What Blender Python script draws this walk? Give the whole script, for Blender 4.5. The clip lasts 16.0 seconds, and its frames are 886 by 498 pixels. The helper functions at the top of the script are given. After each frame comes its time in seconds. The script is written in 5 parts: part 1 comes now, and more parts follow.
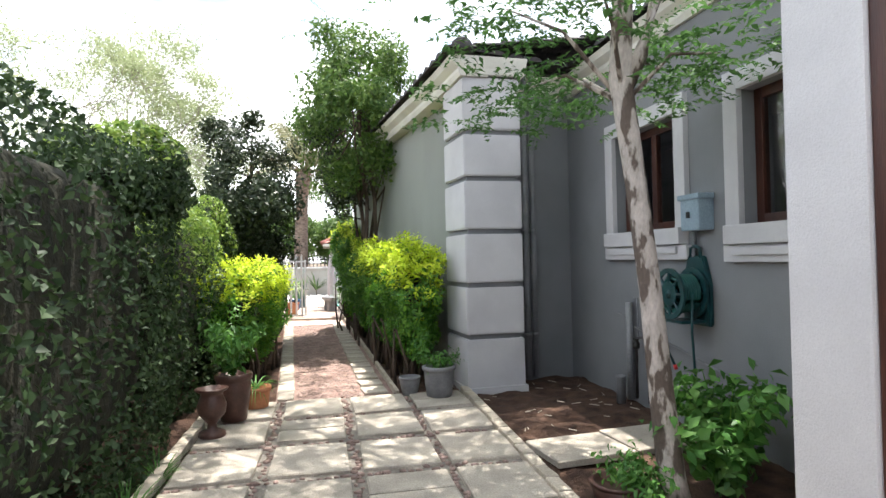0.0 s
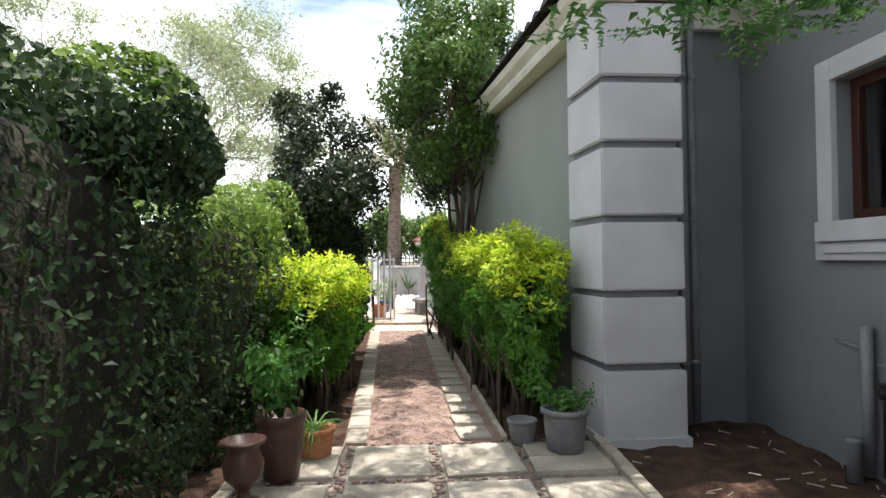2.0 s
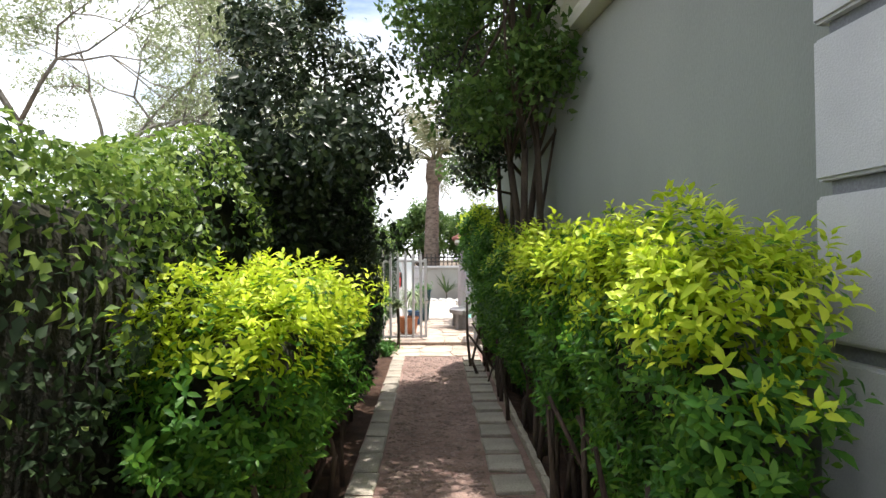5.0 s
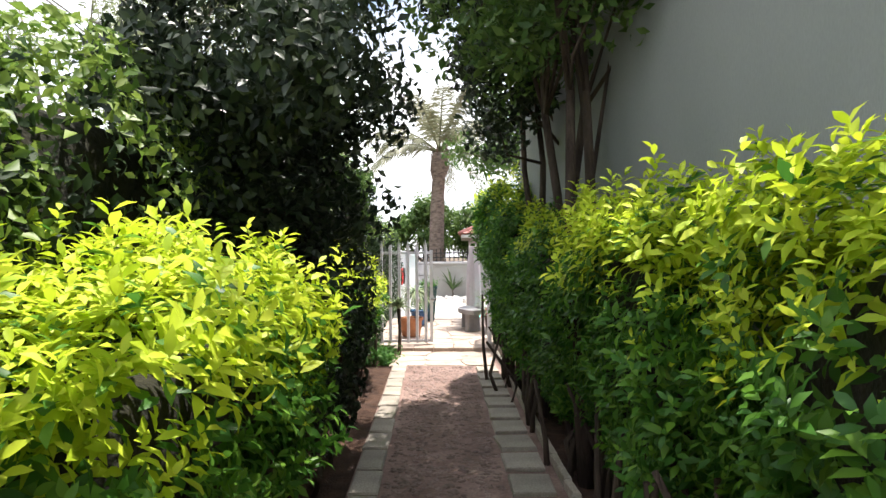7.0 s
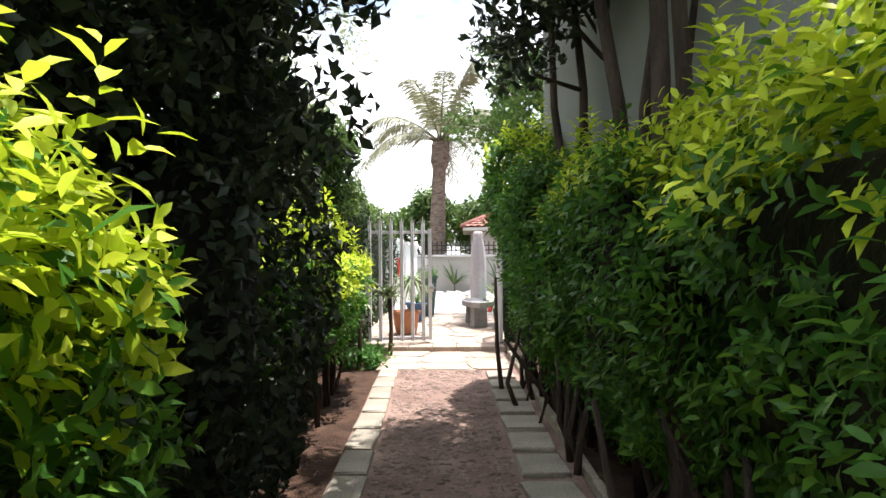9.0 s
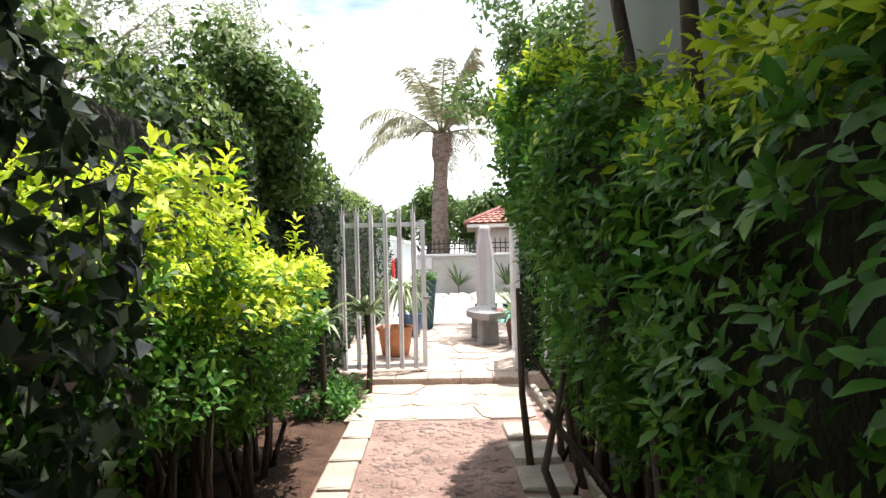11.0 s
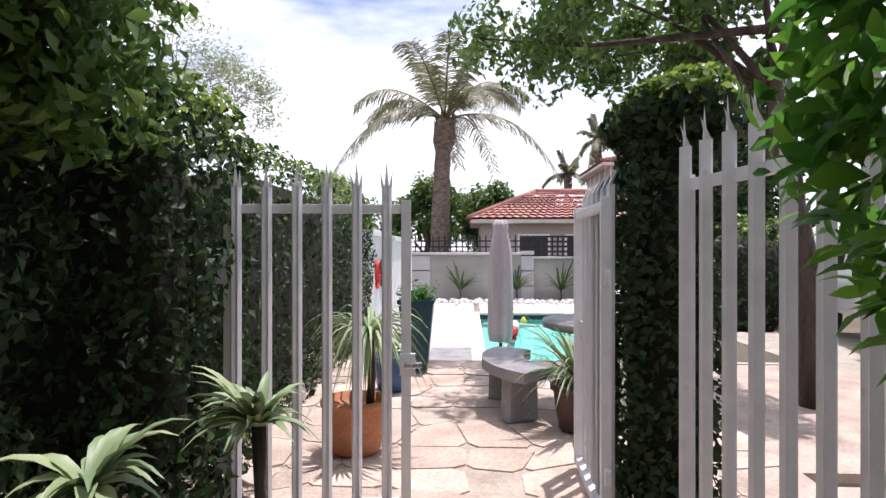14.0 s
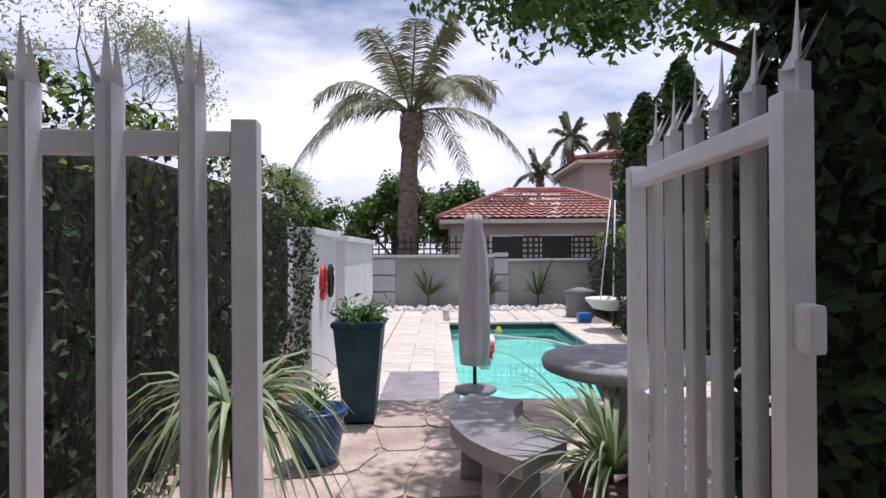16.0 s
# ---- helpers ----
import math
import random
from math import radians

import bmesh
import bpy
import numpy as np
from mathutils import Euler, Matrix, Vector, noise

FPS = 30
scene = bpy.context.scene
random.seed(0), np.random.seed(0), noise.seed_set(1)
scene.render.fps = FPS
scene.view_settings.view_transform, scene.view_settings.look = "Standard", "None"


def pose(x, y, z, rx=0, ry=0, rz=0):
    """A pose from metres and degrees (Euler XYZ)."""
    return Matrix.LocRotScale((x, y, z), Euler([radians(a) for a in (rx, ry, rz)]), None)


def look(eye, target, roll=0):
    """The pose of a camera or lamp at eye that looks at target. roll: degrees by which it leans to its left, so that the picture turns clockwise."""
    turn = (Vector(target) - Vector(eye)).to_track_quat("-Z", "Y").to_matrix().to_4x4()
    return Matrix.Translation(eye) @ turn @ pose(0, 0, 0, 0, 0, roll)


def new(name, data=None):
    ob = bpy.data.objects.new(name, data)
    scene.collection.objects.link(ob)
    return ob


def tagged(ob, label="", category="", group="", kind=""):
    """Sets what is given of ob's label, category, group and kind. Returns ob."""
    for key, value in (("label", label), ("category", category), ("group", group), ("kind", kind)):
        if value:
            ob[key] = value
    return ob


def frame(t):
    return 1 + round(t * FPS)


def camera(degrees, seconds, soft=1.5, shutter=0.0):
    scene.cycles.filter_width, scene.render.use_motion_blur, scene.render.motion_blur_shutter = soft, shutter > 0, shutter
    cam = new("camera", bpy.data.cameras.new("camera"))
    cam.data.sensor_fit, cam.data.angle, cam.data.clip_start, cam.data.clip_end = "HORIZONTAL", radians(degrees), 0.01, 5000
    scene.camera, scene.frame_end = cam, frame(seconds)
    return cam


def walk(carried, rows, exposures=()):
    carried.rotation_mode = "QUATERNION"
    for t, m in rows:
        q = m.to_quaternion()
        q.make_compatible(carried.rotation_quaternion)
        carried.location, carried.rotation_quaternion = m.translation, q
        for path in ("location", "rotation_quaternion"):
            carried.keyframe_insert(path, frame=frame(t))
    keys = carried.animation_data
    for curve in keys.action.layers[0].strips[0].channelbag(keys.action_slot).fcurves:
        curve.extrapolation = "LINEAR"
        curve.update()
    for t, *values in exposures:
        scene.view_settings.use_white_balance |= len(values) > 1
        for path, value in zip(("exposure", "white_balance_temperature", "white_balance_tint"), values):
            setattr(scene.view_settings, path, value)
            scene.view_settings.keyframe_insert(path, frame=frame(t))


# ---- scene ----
cam = camera(73.6, 16.0)
PATH = [
    (0, (0.393, -0.585, 1.418), (0.786, 1.376, 1.451), -1.2),
    (0.5, (0.435, -0.195, 1.402), (0.748, 1.78, 1.436), -1.1),
    (1, (0.456, 0.212, 1.383), (0.654, 2.201, 1.42), -0.9),
    (1.5, (0.462, 0.641, 1.4), (0.59, 2.637, 1.434), -0.7),
    (2, (0.475, 1.113, 1.408), (0.558, 3.111, 1.444), -0.7),
    (2.5, (0.469, 1.624, 1.41), (0.513, 3.623, 1.446), -0.6),
    (3, (0.47, 2.139, 1.429), (0.475, 4.139, 1.464), -0.3),
    (3.5, (0.498, 2.667, 1.442), (0.478, 4.666, 1.475), -0.3),
    (4, (0.512, 3.22, 1.425), (0.472, 5.219, 1.46), 0.3),
    (4.5, (0.512, 3.69, 1.465), (0.466, 5.689, 1.499), -0.4),
    (7, (0.398, 5.569, 1.369), (0.331, 7.568, 1.393), -0.5),
    (7.5, (0.413, 6.094, 1.259), (0.342, 8.093, 1.281), -1.1),
    (8, (0.404, 6.465, 1.175), (0.329, 8.463, 1.194), -0.7),
    (8.5, (0.371, 6.79, 1.119), (0.297, 8.789, 1.141), -0.7),
    (9, (0.346, 7.123, 1.136), (0.275, 9.122, 1.155), -0.5),
    (11.5, (0.352, 9.472, 1.135), (0.264, 11.47, 1.15), -1.6),
    (12, (0.327, 9.996, 1.146), (0.239, 11.994, 1.158), -1.1),
    (12.5, (0.277, 10.483, 1.184), (0.191, 12.481, 1.192), -0.7),
    (13, (0.248, 10.944, 1.188), (0.162, 12.942, 1.196), -0.9),
    (13.5, (0.23, 11.43, 1.211), (0.144, 13.428, 1.217), -0.8),
    (14, (0.195, 11.892, 1.241), (0.111, 13.89, 1.241), 0.0),
    (14.5, (0.196, 12.306, 1.24), (0.123, 14.305, 1.242), 0.0),
    (15, (0.186, 12.707, 1.258), (0.13, 14.706, 1.259), -0.2),
    (15.5, (0.175, 13.107, 1.269), (0.154, 15.107, 1.27), -0.2),
    (16, (0.25, 13.53, 1.232), (0.266, 15.53, 1.24), -0.4),
]
EXPOSURES = [(0, 1.3, 6500, 10), (2.2, 0.8, 6500, 10), (4.5, 0.7, 6500, 10), (7, 0.85, 6500, 12), (9.2, 0.9, 6500, 12), (11.4, 1.0, 6500, 12), (12.5, 0.8, 6500, 14), (13.5, 0.45, 6300, 18), (16, -0.42, 6000, 22)]
walk(cam, [(t, look(eye, target, roll)) for t, eye, target, roll in PATH], EXPOSURES)

# ---- world, sun ----
SUN_ELEV, SUN_AZ = radians(77), radians(40)  # azimuth from +y towards +x
world = bpy.data.worlds.new("world")
scene.world = world
world.use_nodes = True
wn, wl = world.node_tree.nodes, world.node_tree.links
wbg = wn["Background"]
sky = wn.new("ShaderNodeTexSky")
sky.sky_type, sky.sun_disc, sky.sun_elevation, sky.sun_rotation = "NISHITA", False, SUN_ELEV, SUN_AZ
sky.dust_density, sky.ozone_density = 1.5, 1.5
tc = wn.new("ShaderNodeTexCoord")
wmap = wn.new("ShaderNodeMapping")
wmap.inputs["Scale"].default_value = (1.0, 1.0, 3.2)
cl = wn.new("ShaderNodeTexNoise")
cl.inputs["Scale"].default_value, cl.inputs["Detail"].default_value, cl.inputs["Roughness"].default_value = 1.7, 7, 0.55
ramp = wn.new("ShaderNodeValToRGB")
ramp.color_ramp.elements[0].position, ramp.color_ramp.elements[1].position = 0.40, 0.62
wmix = wn.new("ShaderNodeMixRGB")
wmix.inputs[2].default_value = (11.0, 11.2, 11.6, 1)
wl.new(tc.outputs["Generated"], wmap.inputs["Vector"])
wl.new(wmap.outputs["Vector"], cl.inputs["Vector"])
wl.new(cl.outputs["Fac"], ramp.inputs["Fac"])
wl.new(ramp.outputs["Color"], wmix.inputs[0])
wl.new(sky.outputs["Color"], wmix.inputs[1])
wl.new(wmix.outputs["Color"], wbg.inputs["Color"])
wbg.inputs["Strength"].default_value = 0.13
sun = new("sun", bpy.data.lights.new("sun", "SUN"))
sun.data.energy, sun.data.angle, sun.data.color = 5.0, radians(0.6), (1.0, 0.95, 0.88)
sun_way = Vector((math.sin(SUN_AZ) * math.cos(SUN_ELEV), math.cos(SUN_AZ) * math.cos(SUN_ELEV), math.sin(SUN_ELEV)))
sun.matrix_world = look(sun_way * 50, (0, 0, 0))


# ---- materials ----
def material(name, c1, c2, scale=6.0, rough=0.7, bump=0.15, fine=60.0, c3=None, metal=0.0, spread=(0.35, 0.65), per_object=0.0, stretch=None, spec=0.4, grain=0.2):
    """Two-scale procedural surface: patches of c1 and c2, fine grain, optional third stain colour."""
    m = bpy.data.materials.new(name)
    m.use_nodes = True
    n, l = m.node_tree.nodes, m.node_tree.links
    b = n["Principled BSDF"]
    b.inputs["Roughness"].default_value, b.inputs["Metallic"].default_value = rough, metal
    b.inputs["Specular IOR Level"].default_value = spec
    co = n.new("ShaderNodeTexCoord")
    src = co.outputs["Object"]
    if stretch:
        mp = n.new("ShaderNodeMapping")
        mp.inputs["Scale"].default_value = stretch
        l.new(src, mp.inputs["Vector"])
        src = mp.outputs["Vector"]
    big, small = n.new("ShaderNodeTexNoise"), n.new("ShaderNodeTexNoise")
    big.inputs["Scale"].default_value, big.inputs["Detail"].default_value = scale, 5
    small.inputs["Scale"].default_value, small.inputs["Detail"].default_value = fine, 4
    l.new(src, big.inputs["Vector"]), l.new(src, small.inputs["Vector"])
    r = n.new("ShaderNodeValToRGB")
    r.color_ramp.elements[0].position, r.color_ramp.elements[1].position = spread
    r.color_ramp.elements[0].color, r.color_ramp.elements[1].color = (*c1, 1), (*c2, 1)
    if c3:
        e = r.color_ramp.elements.new(min(0.95, spread[1] + 0.12))
        e.color = (*c3, 1)
    l.new(big.outputs["Fac"], r.inputs["Fac"])
    hsv = n.new("ShaderNodeHueSaturation")
    mr = n.new("ShaderNodeMapRange")
    mr.inputs["From Min"].default_value, mr.inputs["From Max"].default_value = 0.25, 0.75
    mr.inputs["To Min"].default_value, mr.inputs["To Max"].default_value = 1 - grain, 1 + grain
    l.new(small.outputs["Fac"], mr.inputs["Value"])
    val = mr.outputs["Result"]
    if per_object:
        oi, ma, mu = n.new("ShaderNodeObjectInfo"), n.new("ShaderNodeMapRange"), n.new("ShaderNodeMath")
        ma.inputs["To Min"].default_value, ma.inputs["To Max"].default_value = 1 - per_object, 1 + per_object
        mu.operation = "MULTIPLY"
        l.new(oi.outputs["Random"], ma.inputs["Value"])
        l.new(ma.outputs["Result"], mu.inputs[0]), l.new(val, mu.inputs[1])
        val = mu.outputs["Value"]
    l.new(val, hsv.inputs["Value"])
    l.new(r.outputs["Color"], hsv.inputs["Color"])
    l.new(hsv.outputs["Color"], b.inputs["Base Color"])
    if bump:
        bp = n.new("ShaderNodeBump")
        bp.inputs["Strength"].default_value, bp.inputs["Distance"].default_value = bump, 0.02
        l.new(small.outputs["Fac"], bp.inputs["Height"])
        l.new(bp.outputs["Normal"], b.inputs["Normal"])
    return m


def leaf_material(name, c1, c2, c3, gloss=0.45, through_light=0.35):
    """Leaves that each take their own tint, a little glossy, letting some light through."""
    m = bpy.data.materials.new(name)
    m.use_nodes = True
    n, l = m.node_tree.nodes, m.node_tree.links
    b, out = n["Principled BSDF"], n["Material Output"]
    g = n.new("ShaderNodeNewGeometry")
    r = n.new("ShaderNodeValToRGB")
    r.color_ramp.elements[0].color, r.color_ramp.elements[1].color = (*c1, 1), (*c3, 1)
    r.color_ramp.elements.new(0.5).color = (*c2, 1)
    l.new(g.outputs["Random Per Island"], r.inputs["Fac"])
    l.new(r.outputs["Color"], b.inputs["Base Color"])
    b.inputs["Roughness"].default_value = gloss
    b.inputs["Specular IOR Level"].default_value = 0.35
    t, mix = n.new("ShaderNodeBsdfTranslucent"), n.new("ShaderNodeMixShader")
    mix.inputs[0].default_value = through_light
    l.new(r.outputs["Color"], t.inputs["Color"])
    l.new(b.outputs["BSDF"], mix.inputs[1]), l.new(t.outputs["BSDF"], mix.inputs[2])
    l.new(mix.outputs["Shader"], out.inputs["Surface"])
    return m


PLASTER = material("grey_plaster", (0.20, 0.205, 0.215), (0.235, 0.24, 0.25), 1.4, 0.9, 0.25, 140, grain=0.05)
GREEN_PLASTER = material("sage_plaster", (0.245, 0.255, 0.235), (0.30, 0.31, 0.285), 0.9, 0.9, 0.2, 120, stretch=(1, 1, 0.35), grain=0.05)
PALE_PLASTER = material("pale_plaster", (0.50, 0.49, 0.50), (0.58, 0.57, 0.575), 2.0, 0.85, 0.25, 130, grain=0.05)
CREAM = material("cream_paint", (0.60, 0.58, 0.52), (0.70, 0.68, 0.61), 3.0, 0.7, 0.1, 80, grain=0.05)
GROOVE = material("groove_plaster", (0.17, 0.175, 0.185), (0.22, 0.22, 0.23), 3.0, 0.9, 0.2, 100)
WHITE = material("white_wall_paint", (0.66, 0.65, 0.66), (0.75, 0.74, 0.74), 1.5, 0.8, 0.12, 120, grain=0.05)
GATE_PAINT = material("white_steel_paint", (0.62, 0.61, 0.63), (0.72, 0.71, 0.72), 9, 0.42, 0.05, 160, c3=(0.45, 0.40, 0.36), spread=(0.3, 0.66), grain=0.05)
BLACK = material("black_steel", (0.012, 0.012, 0.012), (0.03, 0.028, 0.025), 10, 0.5, 0.1, 90)
WOOD = material("red_brown_wood", (0.038, 0.013, 0.009), (0.066, 0.022, 0.013), 3, 0.4, 0.15, 40, stretch=(6, 6, 0.6))
SLAB = material("concrete_slab", (0.31, 0.275, 0.23), (0.43, 0.385, 0.32), 3.2, 0.9, 0.4, 90, c3=(0.26, 0.23, 0.19), per_object=0.1)
JOINT = material("pebble_mortar", (0.17, 0.15, 0.13), (0.27, 0.24, 0.20), 9, 0.95, 0.6, 60)
PEBBLE = material("pebble", (0.15, 0.10, 0.085), (0.32, 0.225, 0.19), 7, 0.7, 0.3, 80)
PATH_FLOOR = material("path_cobble_mortar", (0.20, 0.125, 0.105), (0.32, 0.22, 0.185), 3.0, 0.95, 0.6, 40, c3=(0.42, 0.34, 0.27))
KERB = material("kerb_brick", (0.38, 0.33, 0.26), (0.50, 0.44, 0.36), 8, 0.9, 0.5, 70, per_object=0.15)
SOIL = material("soil", (0.045, 0.024, 0.016), (0.10, 0.055, 0.036), 7, 1.0, 1.0, 70)
GROUND = material("earth_ground", (0.10, 0.075, 0.05), (0.17, 0.13, 0.09), 0.6, 1.0, 0.6, 12)
FLAG = material("flagstone", (0.38, 0.29, 0.235), (0.54, 0.44, 0.365), 2.5, 0.85, 0.45, 45, c3=(0.30, 0.20, 0.16), per_object=0.16)
DECK = material("deck_slab", (0.52, 0.47, 0.40), (0.64, 0.59, 0.51), 2.5, 0.9, 0.3, 60, per_object=0.07)
RENDER_WALL = material("garden_wall_plaster", (0.34, 0.33, 0.31), (0.41, 0.40, 0.375), 1.2, 0.9, 0.2, 60, grain=0.05)
ROOF_TILE = material("clay_roof_tile", (0.32, 0.135, 0.11), (0.42, 0.20, 0.165), 3, 0.8, 0.3, 30, per_object=0.1)
DARK_TILE = material("dark_roof_tile", (0.03, 0.028, 0.03), (0.065, 0.055, 0.055), 5, 0.7, 0.3, 40)
FAR_WALL = material("far_house_plaster", (0.36, 0.31, 0.28), (0.42, 0.37, 0.34), 0.6, 0.9, 0.1, 20, grain=0.05)
BARK = material("bark", (0.05, 0.034, 0.026), (0.11, 0.08, 0.06), 5, 0.95, 1.0, 30, stretch=(2, 2, 0.5))
THORN_BARK = material("thorn_bark", (0.20, 0.18, 0.15), (0.34, 0.31, 0.27), 5, 0.95, 0.8, 30)
PALE_BARK = material("mottled_bark", (0.12, 0.092, 0.075), (0.42, 0.37, 0.33), 8, 0.85, 0.6, 45, spread=(0.47, 0.52), c3=(0.52, 0.46, 0.42), stretch=(1.4, 1.4, 0.55))
PALM_BARK = material("palm_bark", (0.12, 0.09, 0.07), (0.27, 0.21, 0.165), 4, 0.95, 1.0, 18, stretch=(1, 1, 2.5))
TERRACOTTA = material("terracotta", (0.38, 0.15, 0.07), (0.50, 0.22, 0.11), 6, 0.8, 0.2, 70)
BROWN_POT = material("brown_glazed_pot", (0.055, 0.026, 0.02), (0.10, 0.05, 0.038), 7, 0.4, 0.15, 60)
GREY_POT = material("grey_pot", (0.15, 0.15, 0.16), (0.22, 0.22, 0.225), 7, 0.7, 0.15, 90)
TEAL_POT = material("teal_pot", (0.010, 0.045, 0.06), (0.02, 0.075, 0.095), 6, 0.45, 0.1, 60)
BLUE_POT = material("blue_glazed_pot", (0.02, 0.06, 0.15), (0.035, 0.10, 0.22), 6, 0.25, 0.08, 60)
CONCRETE = material("grey_concrete", (0.21, 0.20, 0.205), (0.32, 0.305, 0.31), 5, 0.6, 0.25, 70, c3=(0.15, 0.14, 0.145))
MORTAR = material("pale_mortar", (0.33, 0.27, 0.22), (0.43, 0.36, 0.30), 5, 0.95, 0.4, 50)
FABRIC = material("umbrella_canvas", (0.42, 0.36, 0.37), (0.50, 0.44, 0.445), 5, 0.95, 0.3, 160, stretch=(1, 1, 0.3))
HOSE_GREEN = material("dark_green_plastic", (0.008, 0.04, 0.045), (0.015, 0.065, 0.07), 10, 0.35, 0.05, 60)
HOSE_NEW = material("teal_hose_rubber", (0.012, 0.075, 0.07), (0.02, 0.11, 0.10), 10, 0.45, 0.05, 60)
METER = material("blue_grey_plastic", (0.24, 0.32, 0.38), (0.28, 0.37, 0.43), 6, 0.5, 0.04, 90)
PIPE = material("grey_pipe_paint", (0.19, 0.195, 0.205), (0.24, 0.24, 0.25), 6, 0.6, 0.05, 80)
COPPER = material("dull_pipe", (0.06, 0.055, 0.055), (0.11, 0.10, 0.10), 9, 0.5, 0.1, 70, metal=0.4)
POOL_SHELL = material("pool_plaster", (0.16, 0.52, 0.47), (0.22, 0.62, 0.56), 1.2, 0.8, 0.1, 40)
POOL_TILE = material("dark_pool_tile", (0.012, 0.022, 0.03), (0.03, 0.05, 0.06), 12, 0.25, 0.05, 60)
WHITE_STONE = material("white_stone", (0.60, 0.58, 0.55), (0.75, 0.73, 0.70), 6, 0.8, 0.4, 40)
RED = material("red_plastic", (0.55, 0.03, 0.03), (0.65, 0.05, 0.04), 6, 0.4, 0.03, 60)
BLUE = material("blue_plastic", (0.02, 0.12, 0.42), (0.03, 0.16, 0.5), 6, 0.4, 0.03, 60)
YELLOW = material("yellow_plastic", (0.6, 0.5, 0.05), (0.7, 0.6, 0.08), 6, 0.4, 0.03, 60)
CAR_WHITE = material("car_paint", (0.62, 0.62, 0.63), (0.68, 0.68, 0.69), 2, 0.22, 0.0, 60, spec=0.6)
RUBBER = material("rubber", (0.012, 0.012, 0.012), (0.022, 0.022, 0.022), 9, 0.8, 0.1, 60)
CHROME = material("steel", (0.5, 0.5, 0.5), (0.6, 0.6, 0.6), 9, 0.25, 0.0, 60, metal=1.0)
# Near-black, so the shade inside the foliage is put into the colour.
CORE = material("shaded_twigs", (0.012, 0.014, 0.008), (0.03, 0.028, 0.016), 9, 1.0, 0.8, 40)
LAMP_RED = material("tail_lamp_red", (0.4, 0.02, 0.02), (0.5, 0.03, 0.03), 6, 0.2, 0.0, 60)

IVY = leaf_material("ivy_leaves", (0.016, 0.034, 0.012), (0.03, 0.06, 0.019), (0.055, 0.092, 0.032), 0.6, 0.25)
# The same ivy painted paler and yellower, for hedge tops in sunlight.
IVY_LIT = leaf_material("ivy_sunlit_leaves", (0.08, 0.16, 0.028), (0.17, 0.27, 0.045), (0.32, 0.42, 0.09), 0.45, 0.4)
# Gold is new growth; its share on the tops also paints in sunlight.
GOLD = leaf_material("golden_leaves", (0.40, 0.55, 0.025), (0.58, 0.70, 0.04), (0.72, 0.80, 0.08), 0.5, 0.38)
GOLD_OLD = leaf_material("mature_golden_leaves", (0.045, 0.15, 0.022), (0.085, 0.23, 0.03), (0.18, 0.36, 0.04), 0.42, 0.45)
TREE_LEAF = leaf_material("tree_leaves", (0.05, 0.11, 0.022), (0.095, 0.175, 0.038), (0.17, 0.26, 0.065), 0.42, 0.38)
DARK_LEAF = leaf_material("dark_tree_leaves", (0.018, 0.032, 0.016), (0.035, 0.055, 0.026), (0.07, 0.09, 0.05), 0.38, 0.25)
FEATHER = leaf_material("feathery_leaves", (0.05, 0.12, 0.03), (0.08, 0.18, 0.05), (0.14, 0.26, 0.08), 0.5, 0.45)
FERN = leaf_material("fern_leaves", (0.05, 0.16, 0.03), (0.09, 0.23, 0.045), (0.15, 0.32, 0.07), 0.45, 0.4)
ALOE = leaf_material("aloe_leaves", (0.16, 0.24, 0.12), (0.24, 0.32, 0.16), (0.36, 0.42, 0.22), 0.45, 0.15)
PALM_LEAF = leaf_material("palm_leaves", (0.13, 0.14, 0.075), (0.19, 0.20, 0.11), (0.28, 0.28, 0.17), 0.45, 0.25)
THORN_LEAF = leaf_material("thorn_tree_leaves", (0.20, 0.25, 0.12), (0.29, 0.34, 0.18), (0.40, 0.44, 0.27), 0.6, 0.45)
CYPRESS = leaf_material("cypress_leaves", (0.03, 0.06, 0.018), (0.05, 0.09, 0.026), (0.08, 0.13, 0.04), 0.6, 0.2)


def glass_material(name, tint, rough=0.02):
    m = bpy.data.materials.new(name)
    m.use_nodes = True
    b = m.node_tree.nodes["Principled BSDF"]
    b.inputs["Base Color"].default_value = (*tint, 1)
    b.inputs["Roughness"].default_value, b.inputs["Transmission Weight"].default_value, b.inputs["IOR"].default_value = rough, 1.0, 1.45
    return m


GLASS = glass_material("window_glass", (0.85, 0.88, 0.88))
WATER = glass_material("pool_water", (0.72, 0.97, 0.93))
WATER.node_tree.nodes["Principled BSDF"].inputs["IOR"].default_value = 1.33
wnz, wbp = WATER.node_tree.nodes.new("ShaderNodeTexNoise"), WATER.node_tree.nodes.new("ShaderNodeBump")
wnz.inputs["Scale"].default_value = 3.5
wbp.inputs["Strength"].default_value, wbp.inputs["Distance"].default_value = 0.12, 0.05
WATER.node_tree.links.new(wnz.outputs["Fac"], wbp.inputs["Height"])
WATER.node_tree.links.new(wbp.outputs["Normal"], WATER.node_tree.nodes["Principled BSDF"].inputs["Normal"])


# ---- building helpers ----
def put(name, me, mats, parent=None, smooth=False):
    for m in (mats if isinstance(mats, (list, tuple)) else [mats]):
        me.materials.append(m)
    if smooth:
        me.polygons.foreach_set("use_smooth", np.ones(len(me.polygons), dtype=bool))
    ob = new(name, me)
    if parent:
        ob.parent = parent
    return ob


def from_bm(name, bm, mats, parent=None, smooth=False):
    bmesh.ops.recalc_face_normals(bm, faces=bm.faces)
    me = bpy.data.meshes.new(name)
    bm.to_mesh(me)
    bm.free()
    return put(name, me, mats, parent, smooth)


